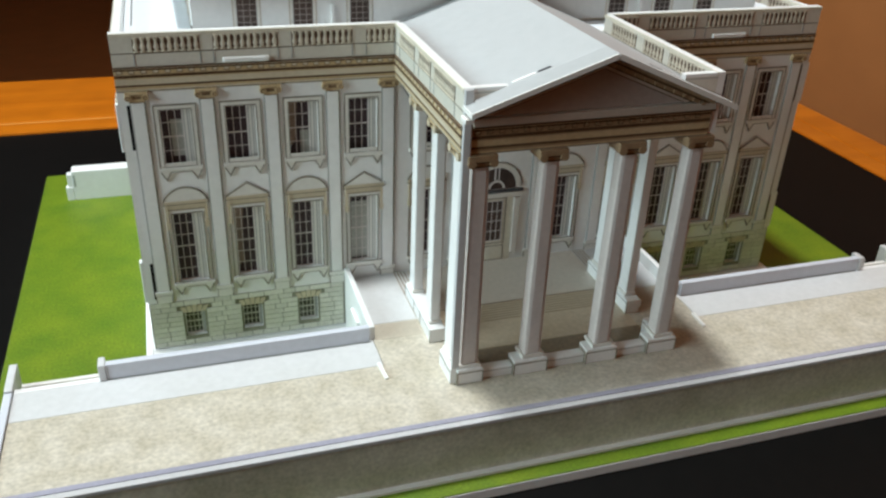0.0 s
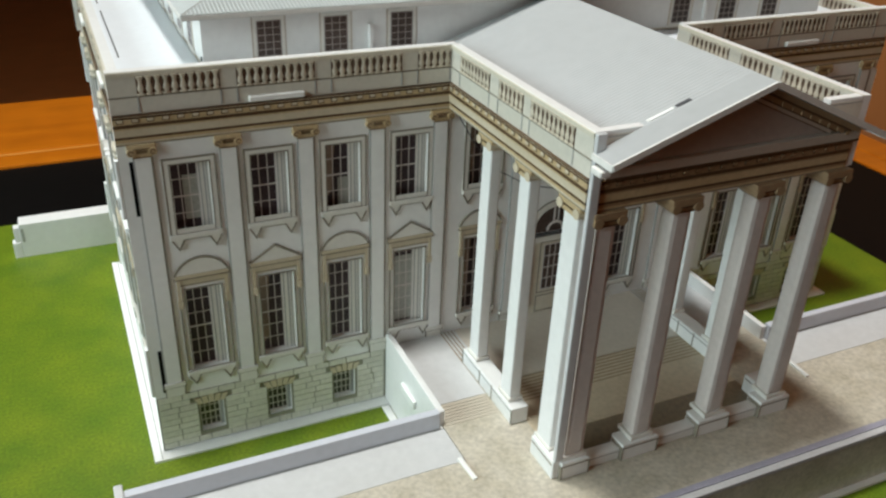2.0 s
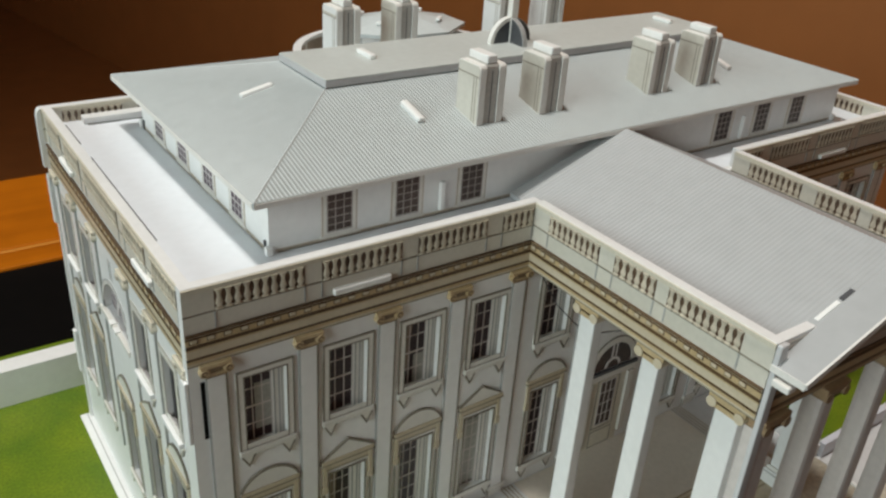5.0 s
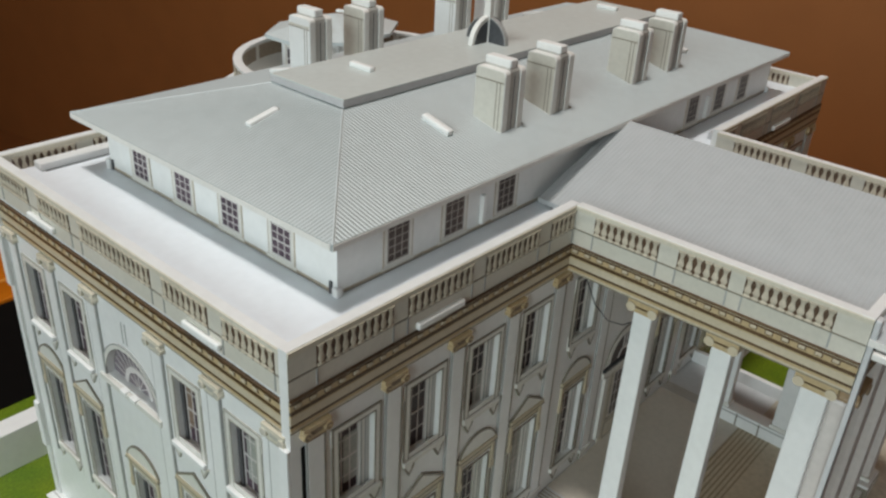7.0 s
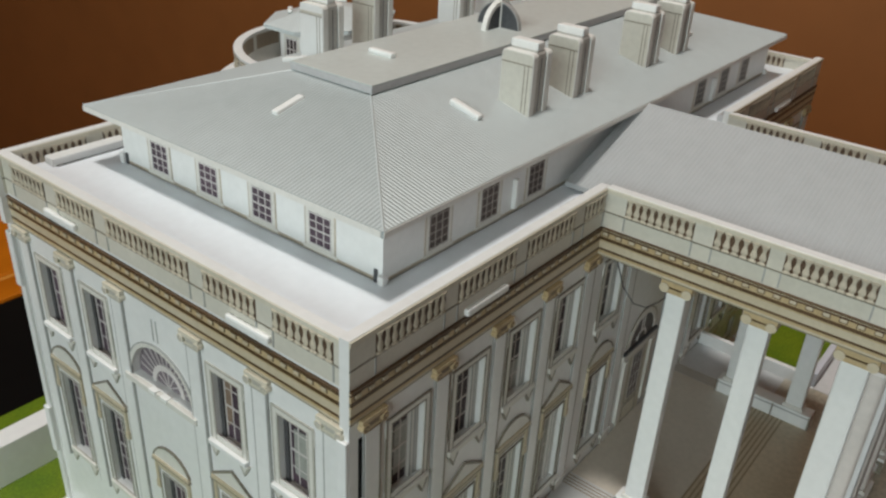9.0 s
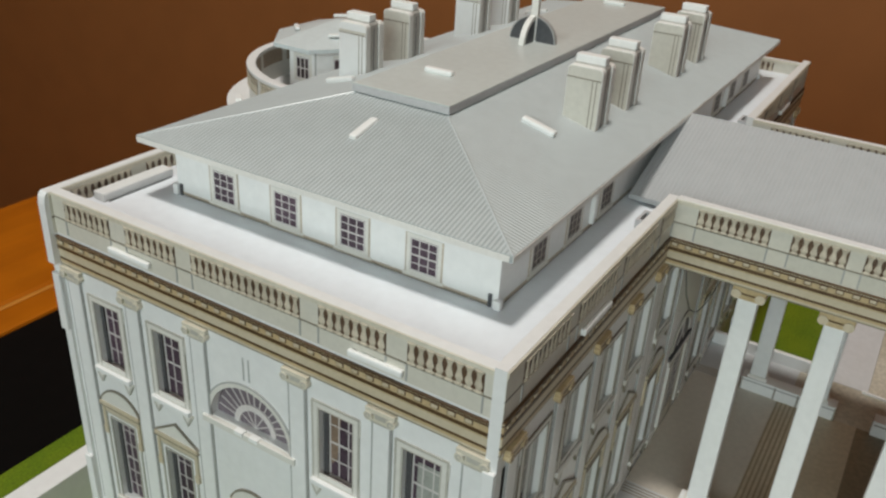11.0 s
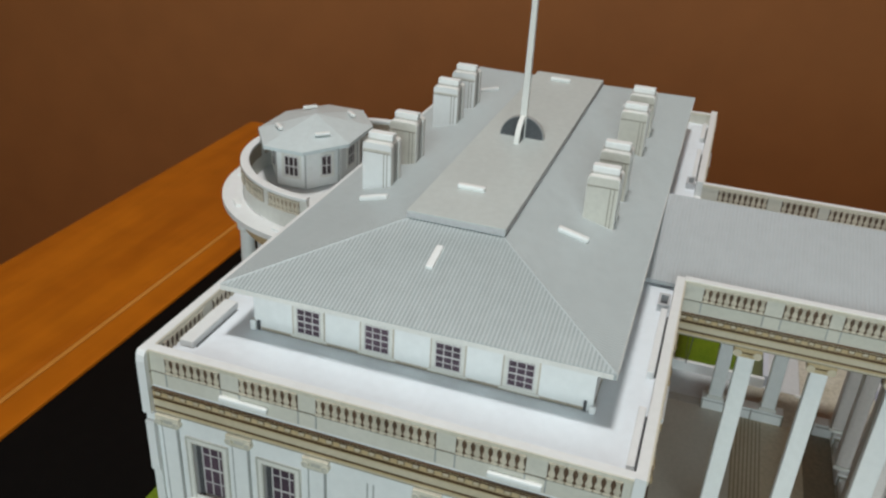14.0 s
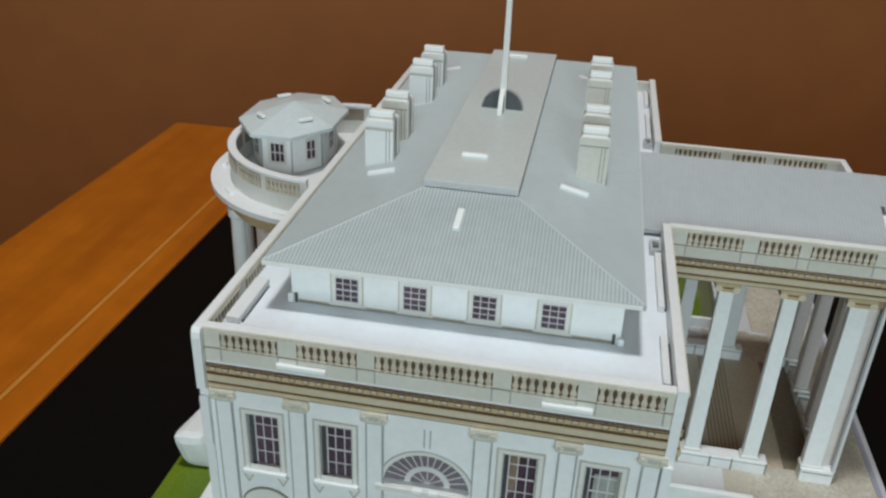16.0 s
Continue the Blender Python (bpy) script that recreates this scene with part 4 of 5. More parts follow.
def ribs(a, b, c, d, pitch, w, h):
    """Ribs on a slope: they run from the eave a-b to the head d-c, square to the eave, clipped at the hips."""
    a, b, c, d = (Vector(p) for p in (a, b, c, d))
    along = (b - a).normalized()
    up = (d - a) - along * (d - a).dot(along)
    length, nrm = (b - a).length, along.cross(up).normalized()
    s0, s1 = (d - a).dot(along), (c - a).dot(along)
    g = Geo()
    u = pitch * 0.7
    while u < length - pitch * 0.3:
        f = 1.0
        if s0 > 1e-6:
            f = min(f, u / s0)
        if length - s1 > 1e-6:
            f = min(f, (length - u) / (length - s1))
        p, q = a + along * u, a + along * u + up * f
        o, k = along * w / 2, nrm * h
        g.add([p - o, p + k, p + o, q - o, q + k, q + o], [(0, 1, 4, 3), (1, 2, 5, 4), (0, 2, 1), (3, 4, 5)])
        u += pitch
    return g


C = [(EX0, EY0, EZ), (EX1, EY0, EZ), (EX1, EY1, EZ), (EXB, EY1, EZ)]
S = [(SX0, SY0, SZ), (SX1, SY0, SZ), (SX1, SY1, SZ), (SX0, SY1, SZ)]
for i in range(4):
    j = (i + 1) % 4
    tagged(part("roof_rib", ribs(C[i], C[j], S[j], S[i], 0.105, 0.062, 0.012), M["rib"], roof, "fine pale ribs"), kind="stuff")
for i in range(4):
    p, q = Vector(C[i]), Vector(S[i])
    o = Vector((q.y - p.y, p.x - q.x, 0)).normalized() * 0.03
    part("hip_line", Geo().add([p - o, p + Vector((0, 0, 0.025)), p + o, q - o, q + Vector((0, 0, 0.025)), q + o], [(0, 1, 4, 3), (1, 2, 5, 4), (0, 2, 1), (3, 4, 5)]), M["rib"], roof)
slab = part("flat_roof", Geo().box(SX0 - 0.06, SX1 + 0.06, SY0 - 0.08, SY1 + 0.08, SZ + 0.2, SZ + 0.24), M["flat"], house, "flat grey roof slab with pale edges", bevel=0.015)
part("slab_edge", Geo().box(SX0 - 0.065, SX1 + 0.065, SY0 - 0.085, SY1 + 0.085, SZ + 0.02, SZ + 0.198), M["kerb_edge"], slab, "pale foam edge of the slab", bevel=0.03)


def roof_tab(x, y, z, turn, tilt, length=0.95, parent=roof):
    g = Geo().box(-length / 2, length / 2, -0.11, 0.11, -0.02, 0.13)
    return part("tab", g, M["tab"], parent, "white foam tab", pose(x * CM, y * CM, z * CM, 0, tilt, turn), bevel=0.06)


slope = math.degrees(math.atan2(SZ - EZ, SY0 - EY0))
SL = (SZ - EZ) / (SY0 - EY0)
SLX = (SZ - EZ) / (SX0 - EX0)
for x in (7.95, 20.45):
    roof_tab(x, 6.5, SZ + 0.25, 90, 0, 0.85, slab)
for x in (7.5, 19.9):
    roof_tab(x, 3.28, EZ + SL * (3.28 - EY0) + 0.02, 90, -slope)
    roof_tab(x, 9.43, EZ + SL * (EY1 - 9.43) + 0.02, 90, slope)
roof_tab(4.5, 6.4, EZ + SLX * 2.2 + 0.02, 0, -13)
roof_tab(EX1 - 2.25, 6.4, EZ + SLX * 2.25 + 0.02, 0, 13)


def slab_profile(y0, y1, z0, z1, r):
    """An upright slab's outline with rounded upper corners."""
    return [(y0, z0), (y1, z0), *arc(y1 - r, z1 - r, r, 0, 90, 4), *arc(y0 + r, z1 - r, r, 90, 180, 4)]


def chimney(x, y, tone):
    """Upright foam slabs side by side, the middle ones taller; the outer faces carry the print."""
    turned = at(x, y + 0.03, 0, 90)
    c = part("chimney", Geo().prism(slab_profile(-0.44, 0.46, 12.9, 14.94, 0.1), -0.2, 0.2), M["slab_grey"], house, "pale printed foam chimney of upright slabs", turned, bevel=0.015)
    for y0, y1 in ((0.205, 0.43), (-0.43, -0.205)):
        part("chimney_slab", Geo().prism(slab_profile(-0.48, 0.49, 12.9, 14.92, 0.12), y0, y1), M["edge"], c, m=Matrix(), bevel=0.02)
        face = y0 + 0.225 if y0 > 0 else y0
        f0, f1 = sorted((face, face + (0.012 if y0 > 0 else -0.012)))
        part("chimney_print", Geo().prism(slab_profile(-0.46, 0.47, 12.92, 14.89, 0.11), f0, f1), M[tone], c)
        l0, l1 = sorted((face + (0.013 if y0 > 0 else -0.013), face + (0.017 if y0 > 0 else -0.017)))
        part("chimney_line", Geo().box(-0.46, 0.47, l0, l1, 14.6, 14.63).box(-0.36, -0.335, l0, l1, 13.0, 14.595).box(-0.25, -0.225, l0, l1, 13.0, 14.595), M["chimney_line"], c)
        part("chimney_band", Geo().box(-0.455, 0.465, l0, l1, 14.64, 14.7), M["chimney"], c)
    for k in (-0.2, 0.0, 0.2):
        part("chimney_gap", Geo().box(-0.446, -0.44, k - 0.014, k + 0.014, 12.95, 14.76), M["grey_dark"], c)
    part("chimney_head", Geo().box(-0.4, 0.42, -0.16, 0.17, 14.94, 15.15), M["tab"], c, bevel=0.04)
    return c


for i, x in enumerate((9.35, 11.55, 15.9, 18.1)):
    chimney(x, 2.77, "chimney")
    chimney(x - 0.43, 9.75, "card" if i != 1 else "chimney")

# flagpole on its half-round stand
pole = part("flagpole", Geo().add([], []).taper(13.08, 6.28, 14.2, 23.0, 0.2, 0.24, 0.14, 0.14), M["edge"], house, "white foam flagpole on a half-round stand", bevel=0.02)
half_disc = [(x, z) for x, z in arc(0, 0, 0.75, 0, 180, 16)]
part("stand", Geo().prism([(x, 14.2 + z) for x, z in half_disc], -0.08, 0.08), M["grey_dark"], pole, "dark half-round foam disc", at(13.08, 6.28, 0, 90))
part("stand", Geo().prism([(x, 14.2 + z) for x, z in half_disc], -0.08, 0.08), M["grey_dark"], pole, "dark half-round foam disc", at(13.08, 6.28, 0.003, 0))
part("stand_fin", Geo().prism([(-0.82, 14.2), (-0.70, 14.2), *arc(0, 14.2, 0.70, 176, 92, 8), (0.0, 14.98), *arc(0, 14.2, 0.82, 100, 176, 6)][::-1], -0.085, 0.085), M["edge"], pole, "white foam edge of the disc", at(13.08, 6.28, 0, 0))
part("stand_rim", Geo().strip([(x, 14.2 + z) for x, z in arc(0, 0, 0.77, 0, 180, 16)], 0.03, -0.082, 0.082), M["soft_line"], pole, m=at(13.08, 6.28, 0, 90))
part("stand_rim", Geo().strip([(x, 14.2 + z) for x, z in arc(0, 0, 0.77, 0, 180, 16)], 0.03, -0.082, 0.082), M["soft_line"], pole, m=at(13.08, 6.28, 0.002, 0))

# ---- the portico ----
PX0, PX1, PY = 9.25, 17.45, -7.28
PC = (PX0 + PX1) / 2
PSEC = [(0.6, 2.4), (2.9, 4.2), (4.56, 6.56)]
lp = part("portico_side", Geo().box(0, 7.28, 0, T, 10.1, TOP), M["wall"], house, "portico side board with printed balustrade", at(PX0, -0.005, 0, -90))
entablature(lp, 0.0, 7.28)
balustrade(lp, 7.28, PSEC)
rp = part("portico_side", Geo().box(0, 7.28, 0, T, 10.1, TOP), M["wall"], house, "portico side board with printed balustrade", at(PX1 - T, -0.005, 0, -90))
balustrade(rp, 7.28, PSEC, 0.03)
FW = PX1 - PX0 - 0.52  # width of the front board
K, KE, RIDGE = 0.345, 0.42, 12.97  # slopes of the portico's roof, west and east, and its ridge
PLATE = 0.13  # its thickness
def under(x):
    """Underside of the roof at x."""
    return RIDGE - PLATE - (K if x < PC else KE) * abs(x - PC)


fx0 = PX0 + 0.26
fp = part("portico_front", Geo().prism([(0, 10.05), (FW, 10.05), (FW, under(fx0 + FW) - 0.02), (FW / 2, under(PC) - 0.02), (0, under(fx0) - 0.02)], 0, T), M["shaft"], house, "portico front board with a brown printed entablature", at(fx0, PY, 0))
# tones a step darker than on the sides: this front's shade is painted in
entablature(fp, 0.0, FW, -0.05, tones={"tan_light": "tan", "tan": "tan_shaded"}, dentil=DENTIL_SHADED)
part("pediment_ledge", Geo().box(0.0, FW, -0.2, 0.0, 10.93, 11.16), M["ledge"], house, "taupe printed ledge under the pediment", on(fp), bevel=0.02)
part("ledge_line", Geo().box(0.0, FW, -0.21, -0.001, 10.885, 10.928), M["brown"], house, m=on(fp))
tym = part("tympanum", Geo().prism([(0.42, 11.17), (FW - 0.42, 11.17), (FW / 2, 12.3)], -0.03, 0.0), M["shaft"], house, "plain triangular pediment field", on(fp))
for s, k in ((-1, K), (1, KE)):
    cx = FW / 2
    for w, off, out, key in ((0.13, 0.09, 0.3, "tan_shaded"), (0.06, 0.19, 0.24, "brown"), (0.12, 0.28, 0.2, "tan_shaded"), (0.04, 0.365, 0.17, "brown"), (0.09, 0.43, 0.12, "ledge"), (0.03, 0.49, 0.1, "brown")):
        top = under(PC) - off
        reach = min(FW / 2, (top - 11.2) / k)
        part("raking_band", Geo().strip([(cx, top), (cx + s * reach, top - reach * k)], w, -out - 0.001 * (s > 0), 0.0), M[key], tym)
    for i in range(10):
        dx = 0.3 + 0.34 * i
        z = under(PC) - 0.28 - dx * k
        part("dentil", Geo().prism([(cx + s * dx - 0.06, z - 0.05), (cx + s * dx + 0.06, z - 0.05), (cx + s * dx + 0.06, z + 0.05), (cx + s * dx - 0.06, z + 0.05)], -0.23, -0.19), M["tan_shaded"], tym)
RX, RF = PC - PX0 - T - 0.02, 4.12  # half width between the parapets, and in front of them
Y0, Y1, YS = -8.08, 1.35, -7.30
for s, k in ((-1, K), (1, KE)):
    plan = [(PC, Y0), (PC + s * RF, Y0), (PC + s * RF, YS), (PC + s * RX, YS), (PC + s * RX, Y1), (PC, Y1)]
    top = [(x, y, RIDGE - k * abs(x - PC)) for x, y in plan]
    n = len(plan)
    order = [tuple(range(n)), tuple(range(2 * n - 1, n - 1, -1))] + [(i + n, (i + 1) % n + n, (i + 1) % n, i) for i in range(n)]
    g = Geo().add(top + [(x, y, z - PLATE) for x, y, z in top], order if s > 0 else [tuple(reversed(f)) for f in order])
    r = part("portico_roof", g, M["roof_pale"], house, "pale grey gabled portico roof with fine ribs")
    e0, e1 = (PC + s * RX, YS, RIDGE - k * RX), (PC + s * RX, Y1, RIDGE - k * RX)
    edge = (e0, e1, (PC, Y1, RIDGE), (PC, YS, RIDGE)) if s > 0 else (e1, e0, (PC, YS, RIDGE), (PC, Y1, RIDGE))
    tagged(part("roof_rib", ribs(*edge, 0.12, 0.07, 0.011), M["rib_pale"], r), kind="stuff")
    part("raking_edge", Geo().strip([(PC, RIDGE - 0.07), (PC + s * RF, RIDGE - 0.07 - k * RF)], 0.15, Y0 - 0.03, Y0 + 0.02 + 0.001 * s), M["edge"], r, "white foam edge")
    part("eave_edge", Geo().box(-0.025, 0.02, Y0, YS, -0.155, -0.005), M["edge"], r, m=at(PC + s * RF, 0, RIDGE - k * RF))
    tilt = s * math.degrees(math.atan(k))
    part("roof_slot", Geo().box(-0.36, 0.36, -0.05, 0.05, 0, 0.015), M["tab"], r, "pale slot with a foam tongue", pose((PC + s * 2.35) * CM, -7.17 * CM, (RIDGE - k * 2.35 + 0.002) * CM, 0, tilt, 0))
    part("roof_slot", Geo().box(-0.2, 0.2, -0.06, 0.06, 0, 0.012), M["grey_dark"], r, "dark end of the slot", pose((PC + s * 1.75) * CM, -7.17 * CM, (RIDGE - k * 1.75 + 0.002) * CM, 0, tilt, 0))
    if s < 0:
        part("eave_stub", Geo().box(-0.14, 0.14, -0.3, 0.1, 0, 0.16), M["edge"], r, m=at(PC + s * (RF - 0.02), -7.55, 11.16), bevel=0.04)
    x0, x1 = sorted((PC + s * (RX + 0.015), PC + s * 2.72))
    ret = part("parapet_return", Geo().box(x0, x1, -7.285, -7.05, 11.0, 12.0), M["card"], house, "white foam end of the parapet, turned across the portico roof", bevel=0.02)
    part("return_face", Geo().box(x0, x1, -7.297, -7.286, 11.1, 11.9), M["parapet"], ret)
    part("return_line", Geo().box(x0, x1, -7.302, -7.298, 11.84, 11.87), M["soft_line"], ret)
part("portico_ceiling", Geo().box(PX0 + T + 0.01, PX1 - T - 0.01, PY + T + 0.01, -0.02, 10.3, 10.5), M["tan_light"], house)


def column(x, y, w, d, z0=2.78, z1=9.66):
    c = part("column", Geo().taper(x, y, z0, z1, w, d, w * 0.9, d * 0.92), M["column"], house, "rounded foam column with a brown printed capital", bevel=0.13)
    part("column_base", Geo().box(x - w / 2 - 0.06, x + w / 2 + 0.06, y - d / 2 - 0.05, y + d / 2 + 0.05, z0 - 0.1, z0 + 0.04), M["trim"], c, bevel=0.03)
    # darker than the side columns' capitals: shade is put into the brown
    cap = part("capital", Geo().box(x - w / 2 - 0.02, x + w / 2 + 0.02, y - d / 2 - 0.02, y + d / 2 + 0.02, z1, z1 + 0.2).box(x - w / 2 - 0.14, x + w / 2 + 0.14, y - d / 2 - 0.1, y + d / 2 + 0.1, z1 + 0.2, z1 + 0.4), M["tan_shaded"], c, "dark brown scrolled capital", bevel=0.03)
    part("capital_line", Geo().box(x - w / 2 - 0.1, x + w / 2 + 0.1, y - d / 2 - 0.07, y + d / 2 + 0.07, z1 + 0.16, z1 + 0.2), M["brown"], c)
    part("capital_line", Geo().box(x - w / 2 - 0.05, x + w / 2 + 0.05, y - d / 2 - 0.04, y + d / 2 + 0.04, z1 + 0.02, z1 + 0.05), M["brown"], c)
    for s in (-1, 1):
        part("scroll", Geo().prism(arc(x + s * (w / 2 + 0.02), z1 + 0.16, 0.13, 0, 330, 11), y - d / 2 - 0.12, y + d / 2 + 0.12), M["tan_shaded"], c)
    return c


def side_column(x, y, w, d, z0=2.8, z1=9.72):
    c = part("column", Geo().taper(x, y, z0, z1, d, w, d * 0.92, w * 0.92), M["wall"], house, "square white foam column with a printed capital", bevel=0.05)
    part("column_base", Geo().box(x - d / 2 - 0.05, x + d / 2 + 0.05, y - w / 2 - 0.06, y + w / 2 + 0.06, z0 - 0.1, z0 + 0.04), M["trim"], c, bevel=0.03)
    cap = part("capital", Geo().box(x - d / 2 - 0.04, x + d / 2 + 0.04, y - w / 2 - 0.02, y + w / 2 + 0.02, z1, z1 + 0.2).box(x - d / 2 - 0.08, x + d / 2 + 0.08, y - w / 2 - 0.14, y + w / 2 + 0.14, z1 + 0.2, z1 + 0.4), M["tan"], c, "brown and beige scrolled capital", bevel=0.03)
    part("capital_line", Geo().box(x - d / 2 - 0.09, x + d / 2 + 0.09, y - w / 2 - 0.1, y + w / 2 + 0.1, z1 + 0.17, z1 + 0.2), M["brown"], c)
    for s in (-1, 1):
        g = Geo().prism(arc(s * (w / 2 + 0.02), z1 + 0.16, 0.13, 0, 330, 11), -d / 2 - 0.11, d / 2 + 0.11)
        part("scroll", g, M["tan_light"], c, m=at(x, y, 0, -90))
    return c


for x in (9.86, 12.05, 14.6, 16.92):
    column(x, -7.09, 0.62, 0.56)
for x in (9.55, 17.15):
    for y in (-2.28, -4.4):
        side_column(x - 0.015, y + 0.03, 0.56, 0.37)
    if x < PC:
        side_column(x - 0.015, -6.58, 0.68, 0.37)
    pl = part("side_plinth", Geo().box(x - 0.3, x + 0.25, -5.02, -1.75, RZ, RZ + 0.55), M["wall"], house, "panelled white plinth under the columns", bevel=0.03)
    for y in (-5.0, -3.75, -2.95, -1.77):
        part("plinth_line", Geo().box(x - 0.312, x - 0.3, y - 0.025, y + 0.025, RZ, RZ + 0.52), M["line"], pl)
    part("plinth_line", Geo().box(x - 0.312, x - 0.3, -4.97, -1.8, RZ + 0.42, RZ + 0.46), M["soft_line"], pl)
    cp = part("side_plinth", Geo().box(x - 0.34, x + 0.2, -7.38, -6.22, RZ, RZ + 0.6), M["wall"], house, "panelled white plinth under the corner", bevel=0.03)
    part("plinth_line", Geo().box(x - 0.352, x - 0.34, -7.33, -6.27, RZ + 0.44, RZ + 0.48), M["line"], cp)
    if x < PC:
        part("corner_board", Geo().box(x - 0.32, x - 0.06, -7.42, -7.295, RZ + 0.6, 12.0), M["pave"], house, "pale grey foam corner board", bevel=0.04)
for x, w in ((9.86, 0.87), (11.97, 1.18), (14.56, 1.14), (16.86, 1.1)):
    b = part("front_plinth", Geo().box(x - w / 2, x + w / 2, -7.5, -6.93, RZ, RZ + 0.55), M["wall"], house, "white plinth block under a column", bevel=0.03)
    part("plinth_line", Geo().box(x - w / 2 - 0.006, x + w / 2 + 0.006, -7.512, -6.94, RZ + 0.42, RZ + 0.455), M["line"], b)
    part("plinth_line", Geo().box(x - w / 2 - 0.012, x - w / 2 + 0.02, -7.51, -6.98, RZ, RZ + 0.42).box(x + w / 2 - 0.02, x + w / 2 + 0.012, -7.51, -6.98, RZ, RZ + 0.42), M["line"], b)
for a, b in ((10.31, 11.37), (12.57, 13.98), (15.14, 16.3)):
    s = part("plinth_wall", Geo().box(a, b, -7.38, -7.03, RZ, RZ + 0.36), M["wall"], house, "low white wall between the plinths", bevel=0.03)
    part("plinth_line", Geo().box(a, b, -7.39, -7.38, RZ + 0.27, RZ + 0.295), M["soft_line"], s)

# ---- the bow at the back ----
BX, BY = 13.4, 12.55


def ring(r0, r1, z0, z1, a0, a1, n):
    g = Geo()
    v, f = [], [(0, 1, 3, 2), (4 * n, 4 * n + 2, 4 * n + 3, 4 * n + 1)]
    for i in range(n + 1):
        a = radians(a0 + (a1 - a0) * i / n)
        v += [(BX + r * math.cos(a), BY + r * math.sin(a), z) for z in (z0, z1) for r in (r0, r1)]
    for i in range(n):
        k = 4 * i
        f += [(k, k + 4, k + 5, k + 1), (k + 2, k + 3, k + 7, k + 6), (k + 1, k + 5, k + 7, k + 3), (k, k + 2, k + 6, k + 4)]
    return g.add(v, f)


bow = part("bow_ledge", ring(0.5, 5.17, 10.55, 10.75, -5, 185, 40), M["card"], house, "round white card ledge of the bow")
bow.location.z = 0.22 * CM
part("bow_cornice", ring(4.3, 4.55, 9.75, 10.54, -5, 185, 36), M["tan"], bow, "brown printed round cornice")
part("bow_drum", ring(3.4, 3.6, -0.21, 10.5, 0, 180, 30), M["wall"], bow)
part("bow_parapet", ring(4.18, 4.38, 10.76, 11.95, 0, 180, 36), M["trim"], bow, "round parapet with printed balusters")
part("bow_rail", ring(4.12, 4.44, 11.95, 12.05, 0, 180, 36), M["card"], bow, bevel=0.02)
for a0 in range(4, 180, 22):
    part("bow_recess", ring(4.381, 4.392, 11.36, 11.88, a0, a0 + 18.5, 5), M["recess_pale"], bow)
    for i in range(8):
        a = radians(a0 + 1.2 + 2.3 * i)
        part("baluster", BALUSTER, None, bow, m=at(BX + 4.41 * math.cos(a), BY + 4.41 * math.sin(a), 11.39, math.degrees(a) + 90))
    part("bow_recess", ring(4.165, 4.175, 11.36, 11.88, a0, a0 + 18.5, 5), M["recess_pale"], bow)
for a in (20, 55, 90, 125, 160):
    x, y = BX + 4.35 * math.cos(radians(a)), BY + 4.35 * math.sin(radians(a))
    part("bow_column", Geo().lathe([(0.4, -0.21), (0.4, 0.5), (0.32, 0.8), (0.27, 9.3), (0.36, 9.4), (0.36, 9.74)], 16, x, y), M["wall"], bow, "white round column of the bow")
    part("bow_tab", Geo().box(-0.3, 0.3, -0.1, 0.1, 0, 0.1), M["tab"], bow, m=at(BX + 4.75 * math.cos(radians(a + 9)), BY + 4.75 * math.sin(radians(a + 9)), 10.75, a + 99), bevel=0.03)

# eight-sided pavilion on the bow
OX, OY = 14.35, 14.85


def octagon(r, turn=22.5):
    return [(OX + 1.4 * r * math.cos(radians(45 * i + turn)), OY + r * math.sin(radians(45 * i + turn))) for i in range(8)]


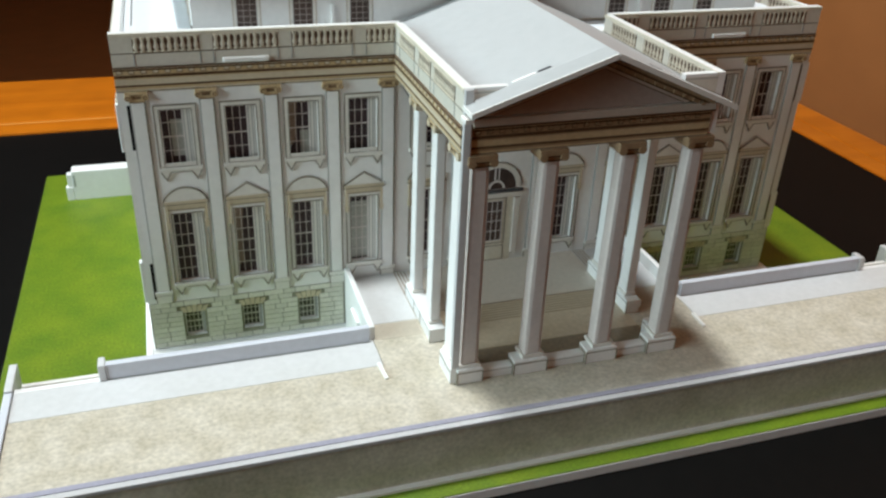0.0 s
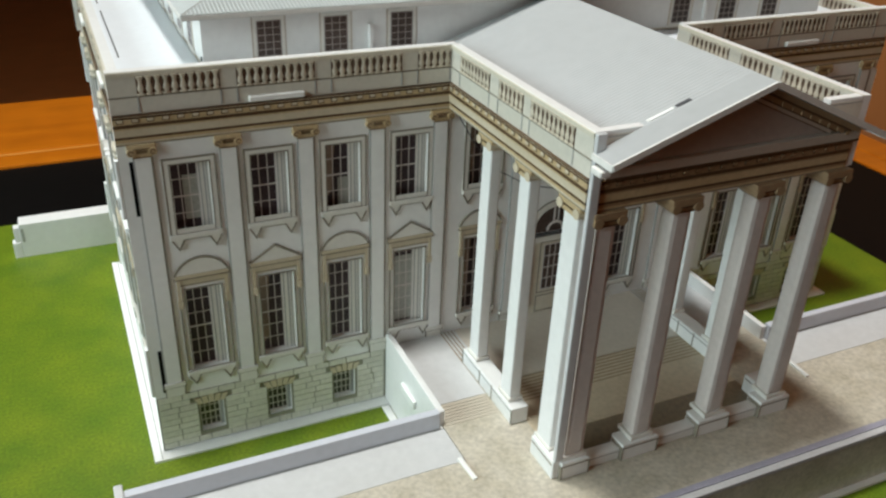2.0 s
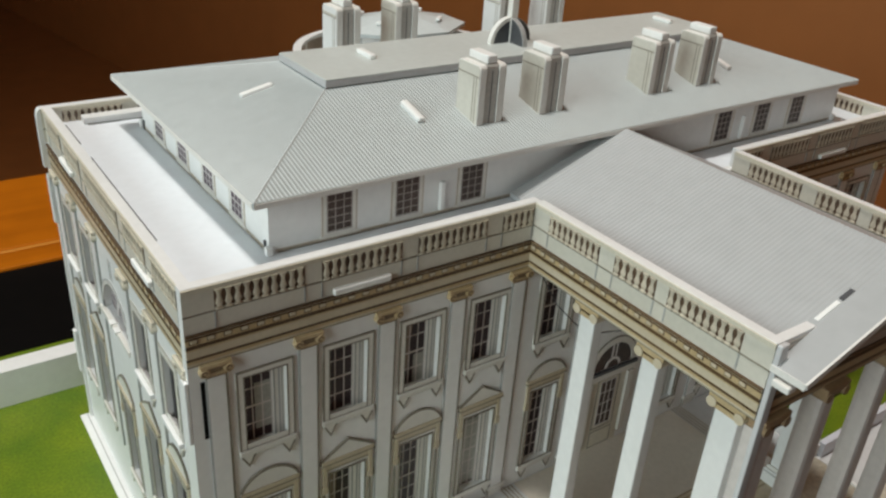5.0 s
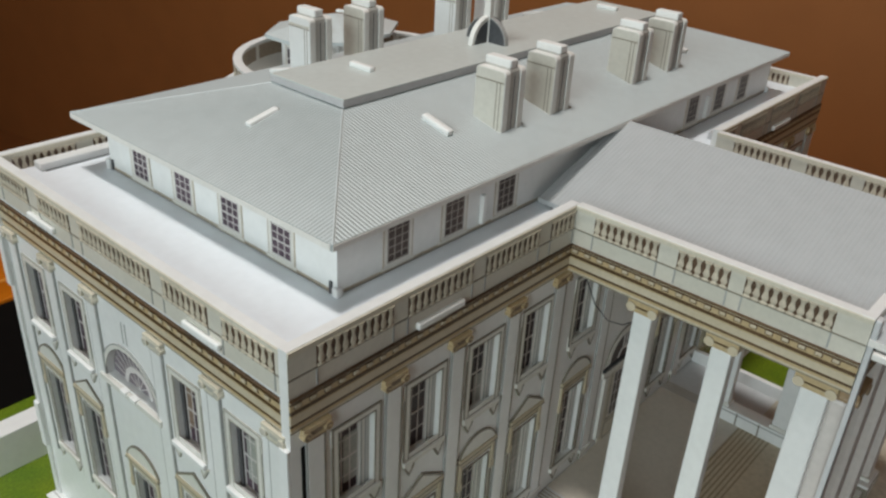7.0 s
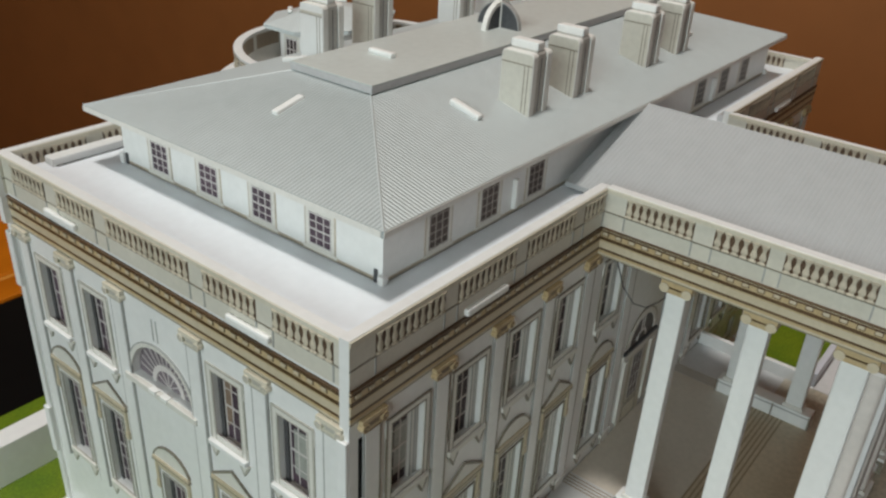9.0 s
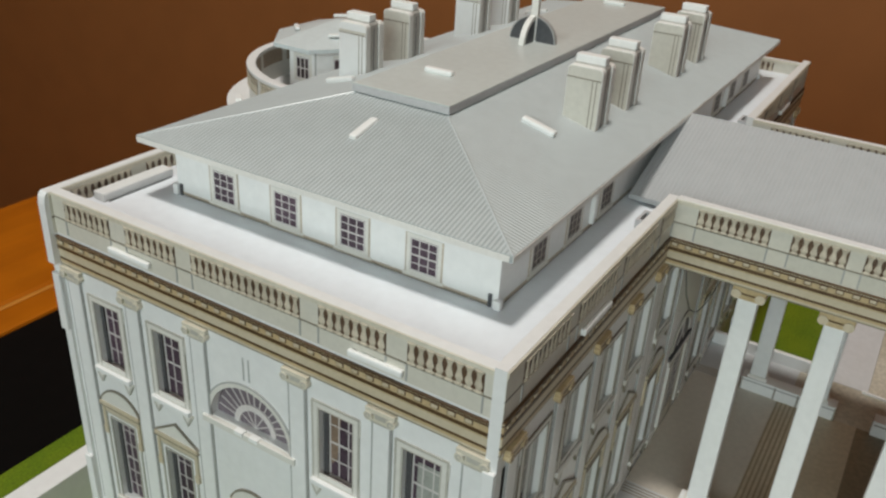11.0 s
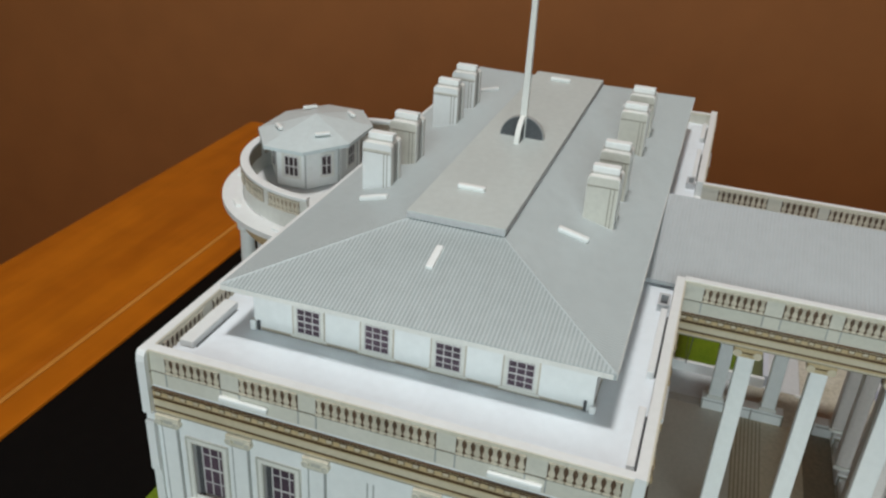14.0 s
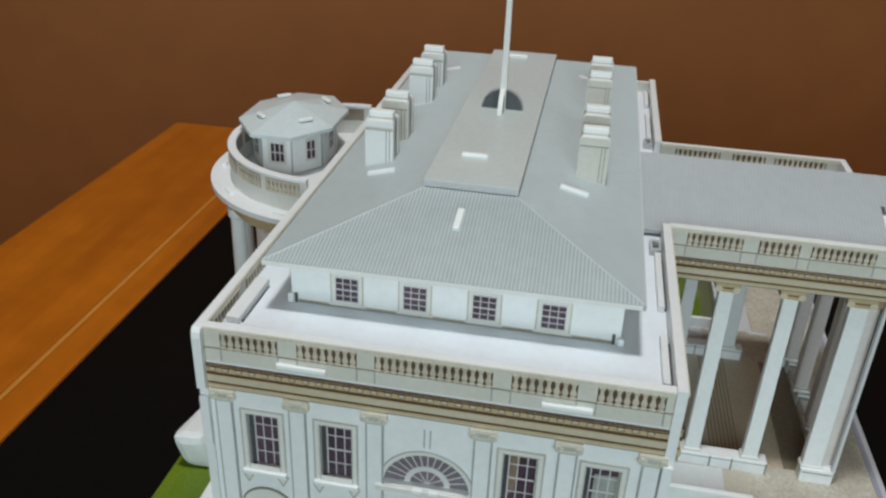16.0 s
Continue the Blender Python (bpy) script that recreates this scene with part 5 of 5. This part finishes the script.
pav = part("pavilion", Geo().flat(octagon(1.62), 10.76, 12.42), M["wall"], house, "small eight-sided white pavilion with a grey roof")
pav.location.z = 0.25 * CM
apex = (OX, OY, 13.05)
eave = octagon(2.1)
g = Geo().add([(x, y, 12.5) for x, y in eave] + [apex] + [(x, y, 12.36) for x, y in eave], [(i, (i + 1) % 8, 8) for i in range(8)] + [(9 + i, 9 + (i + 1) % 8, (i + 1) % 8, i) for i in range(8)] + [tuple(range(16, 8, -1))])
pr = part("pavilion_roof", g, M["pavilion_roof"], pav, "pale grey eight-sided roof")
for i in range(8):
    a = radians(45 * i + 45)
    wx, wy = OX + 1.4 * 1.5 * math.cos(a), OY + 1.5 * math.sin(a)
    m = at(wx, wy, 0, 45 * i + 45 + 90)
    pw = part("pavilion_window", Geo().box(-0.3, 0.3, -0.012, 0.02, 11.2, 12.0), M["glass"], pav, m=m)
    part("sash", Geo().border(-0.3, 0.3, 11.2, 12.0, 0.04, -0.024, -0.012).box(-0.12, -0.08, -0.022, -0.012, 11.2, 12.0).box(0.08, 0.12, -0.022, -0.012, 11.2, 12.0).box(-0.3, 0.3, -0.021, -0.012, 11.58, 11.62), M["muntin"], pw)
    part("surround", Geo().border(-0.4, 0.4, 11.12, 12.12, 0.09, -0.02, 0.02), M["trim"], pw)
    part("corner_line", Geo().box(0.56, 0.61, -0.02, 0.02, 10.8, 12.35), M["soft_line"], pw)
    if i % 2 == 0:
        b = radians(45 * i + 45)
        part("tab", Geo().box(-0.3, 0.3, -0.09, 0.09, 0, 0.12), M["tab"], pr, m=at(OX + 1.85 * math.cos(b), OY + 1.3 * math.sin(b), 12.73, 45 * i + 135), bevel=0.05)

# ---- stone courses of the basement, on the front wall ----
bed = part("stone_bed", pierced(L, 0.1, 2.07, 0.008, [(b - 0.36, b + 0.36, 0.5, 1.55) for b in CELLARS]), M["joint"], house, "grey joints of the stone basement", at(0, -0.0085, 0))
rng = random.Random(7)
for a, b in ((0.03, 7.22), (L - 7.22, L - 0.03)):
    for row in range(9):
        z = 0.13 + row * 0.215
        edges, x = [], a
        for c in sorted(c for c in CELLARS if a < c < b):
            half = 0.42 if 0.24 < z < 1.48 else 0.62 if 1.42 < z < 1.82 else 0
            if half:
                edges.append((x, c - half))
                x = c + half
        edges.append((x, b))
        for e0, e1 in edges:
            n = max(1, round((e1 - e0) / rng.uniform(0.46, 0.62)))
            cuts = [e0 + (e1 - e0) * i / n + (rng.uniform(-0.12, 0.12) if 0 < i < n else 0) for i in range(n + 1)]
            for p, q in zip(cuts, cuts[1:]):
                part("stone", Geo().box(p + 0.016, q - 0.016, -0.03 - rng.uniform(0, 0.012), 0.0, z + 0.011, z + 0.204), M["stone"], bed)
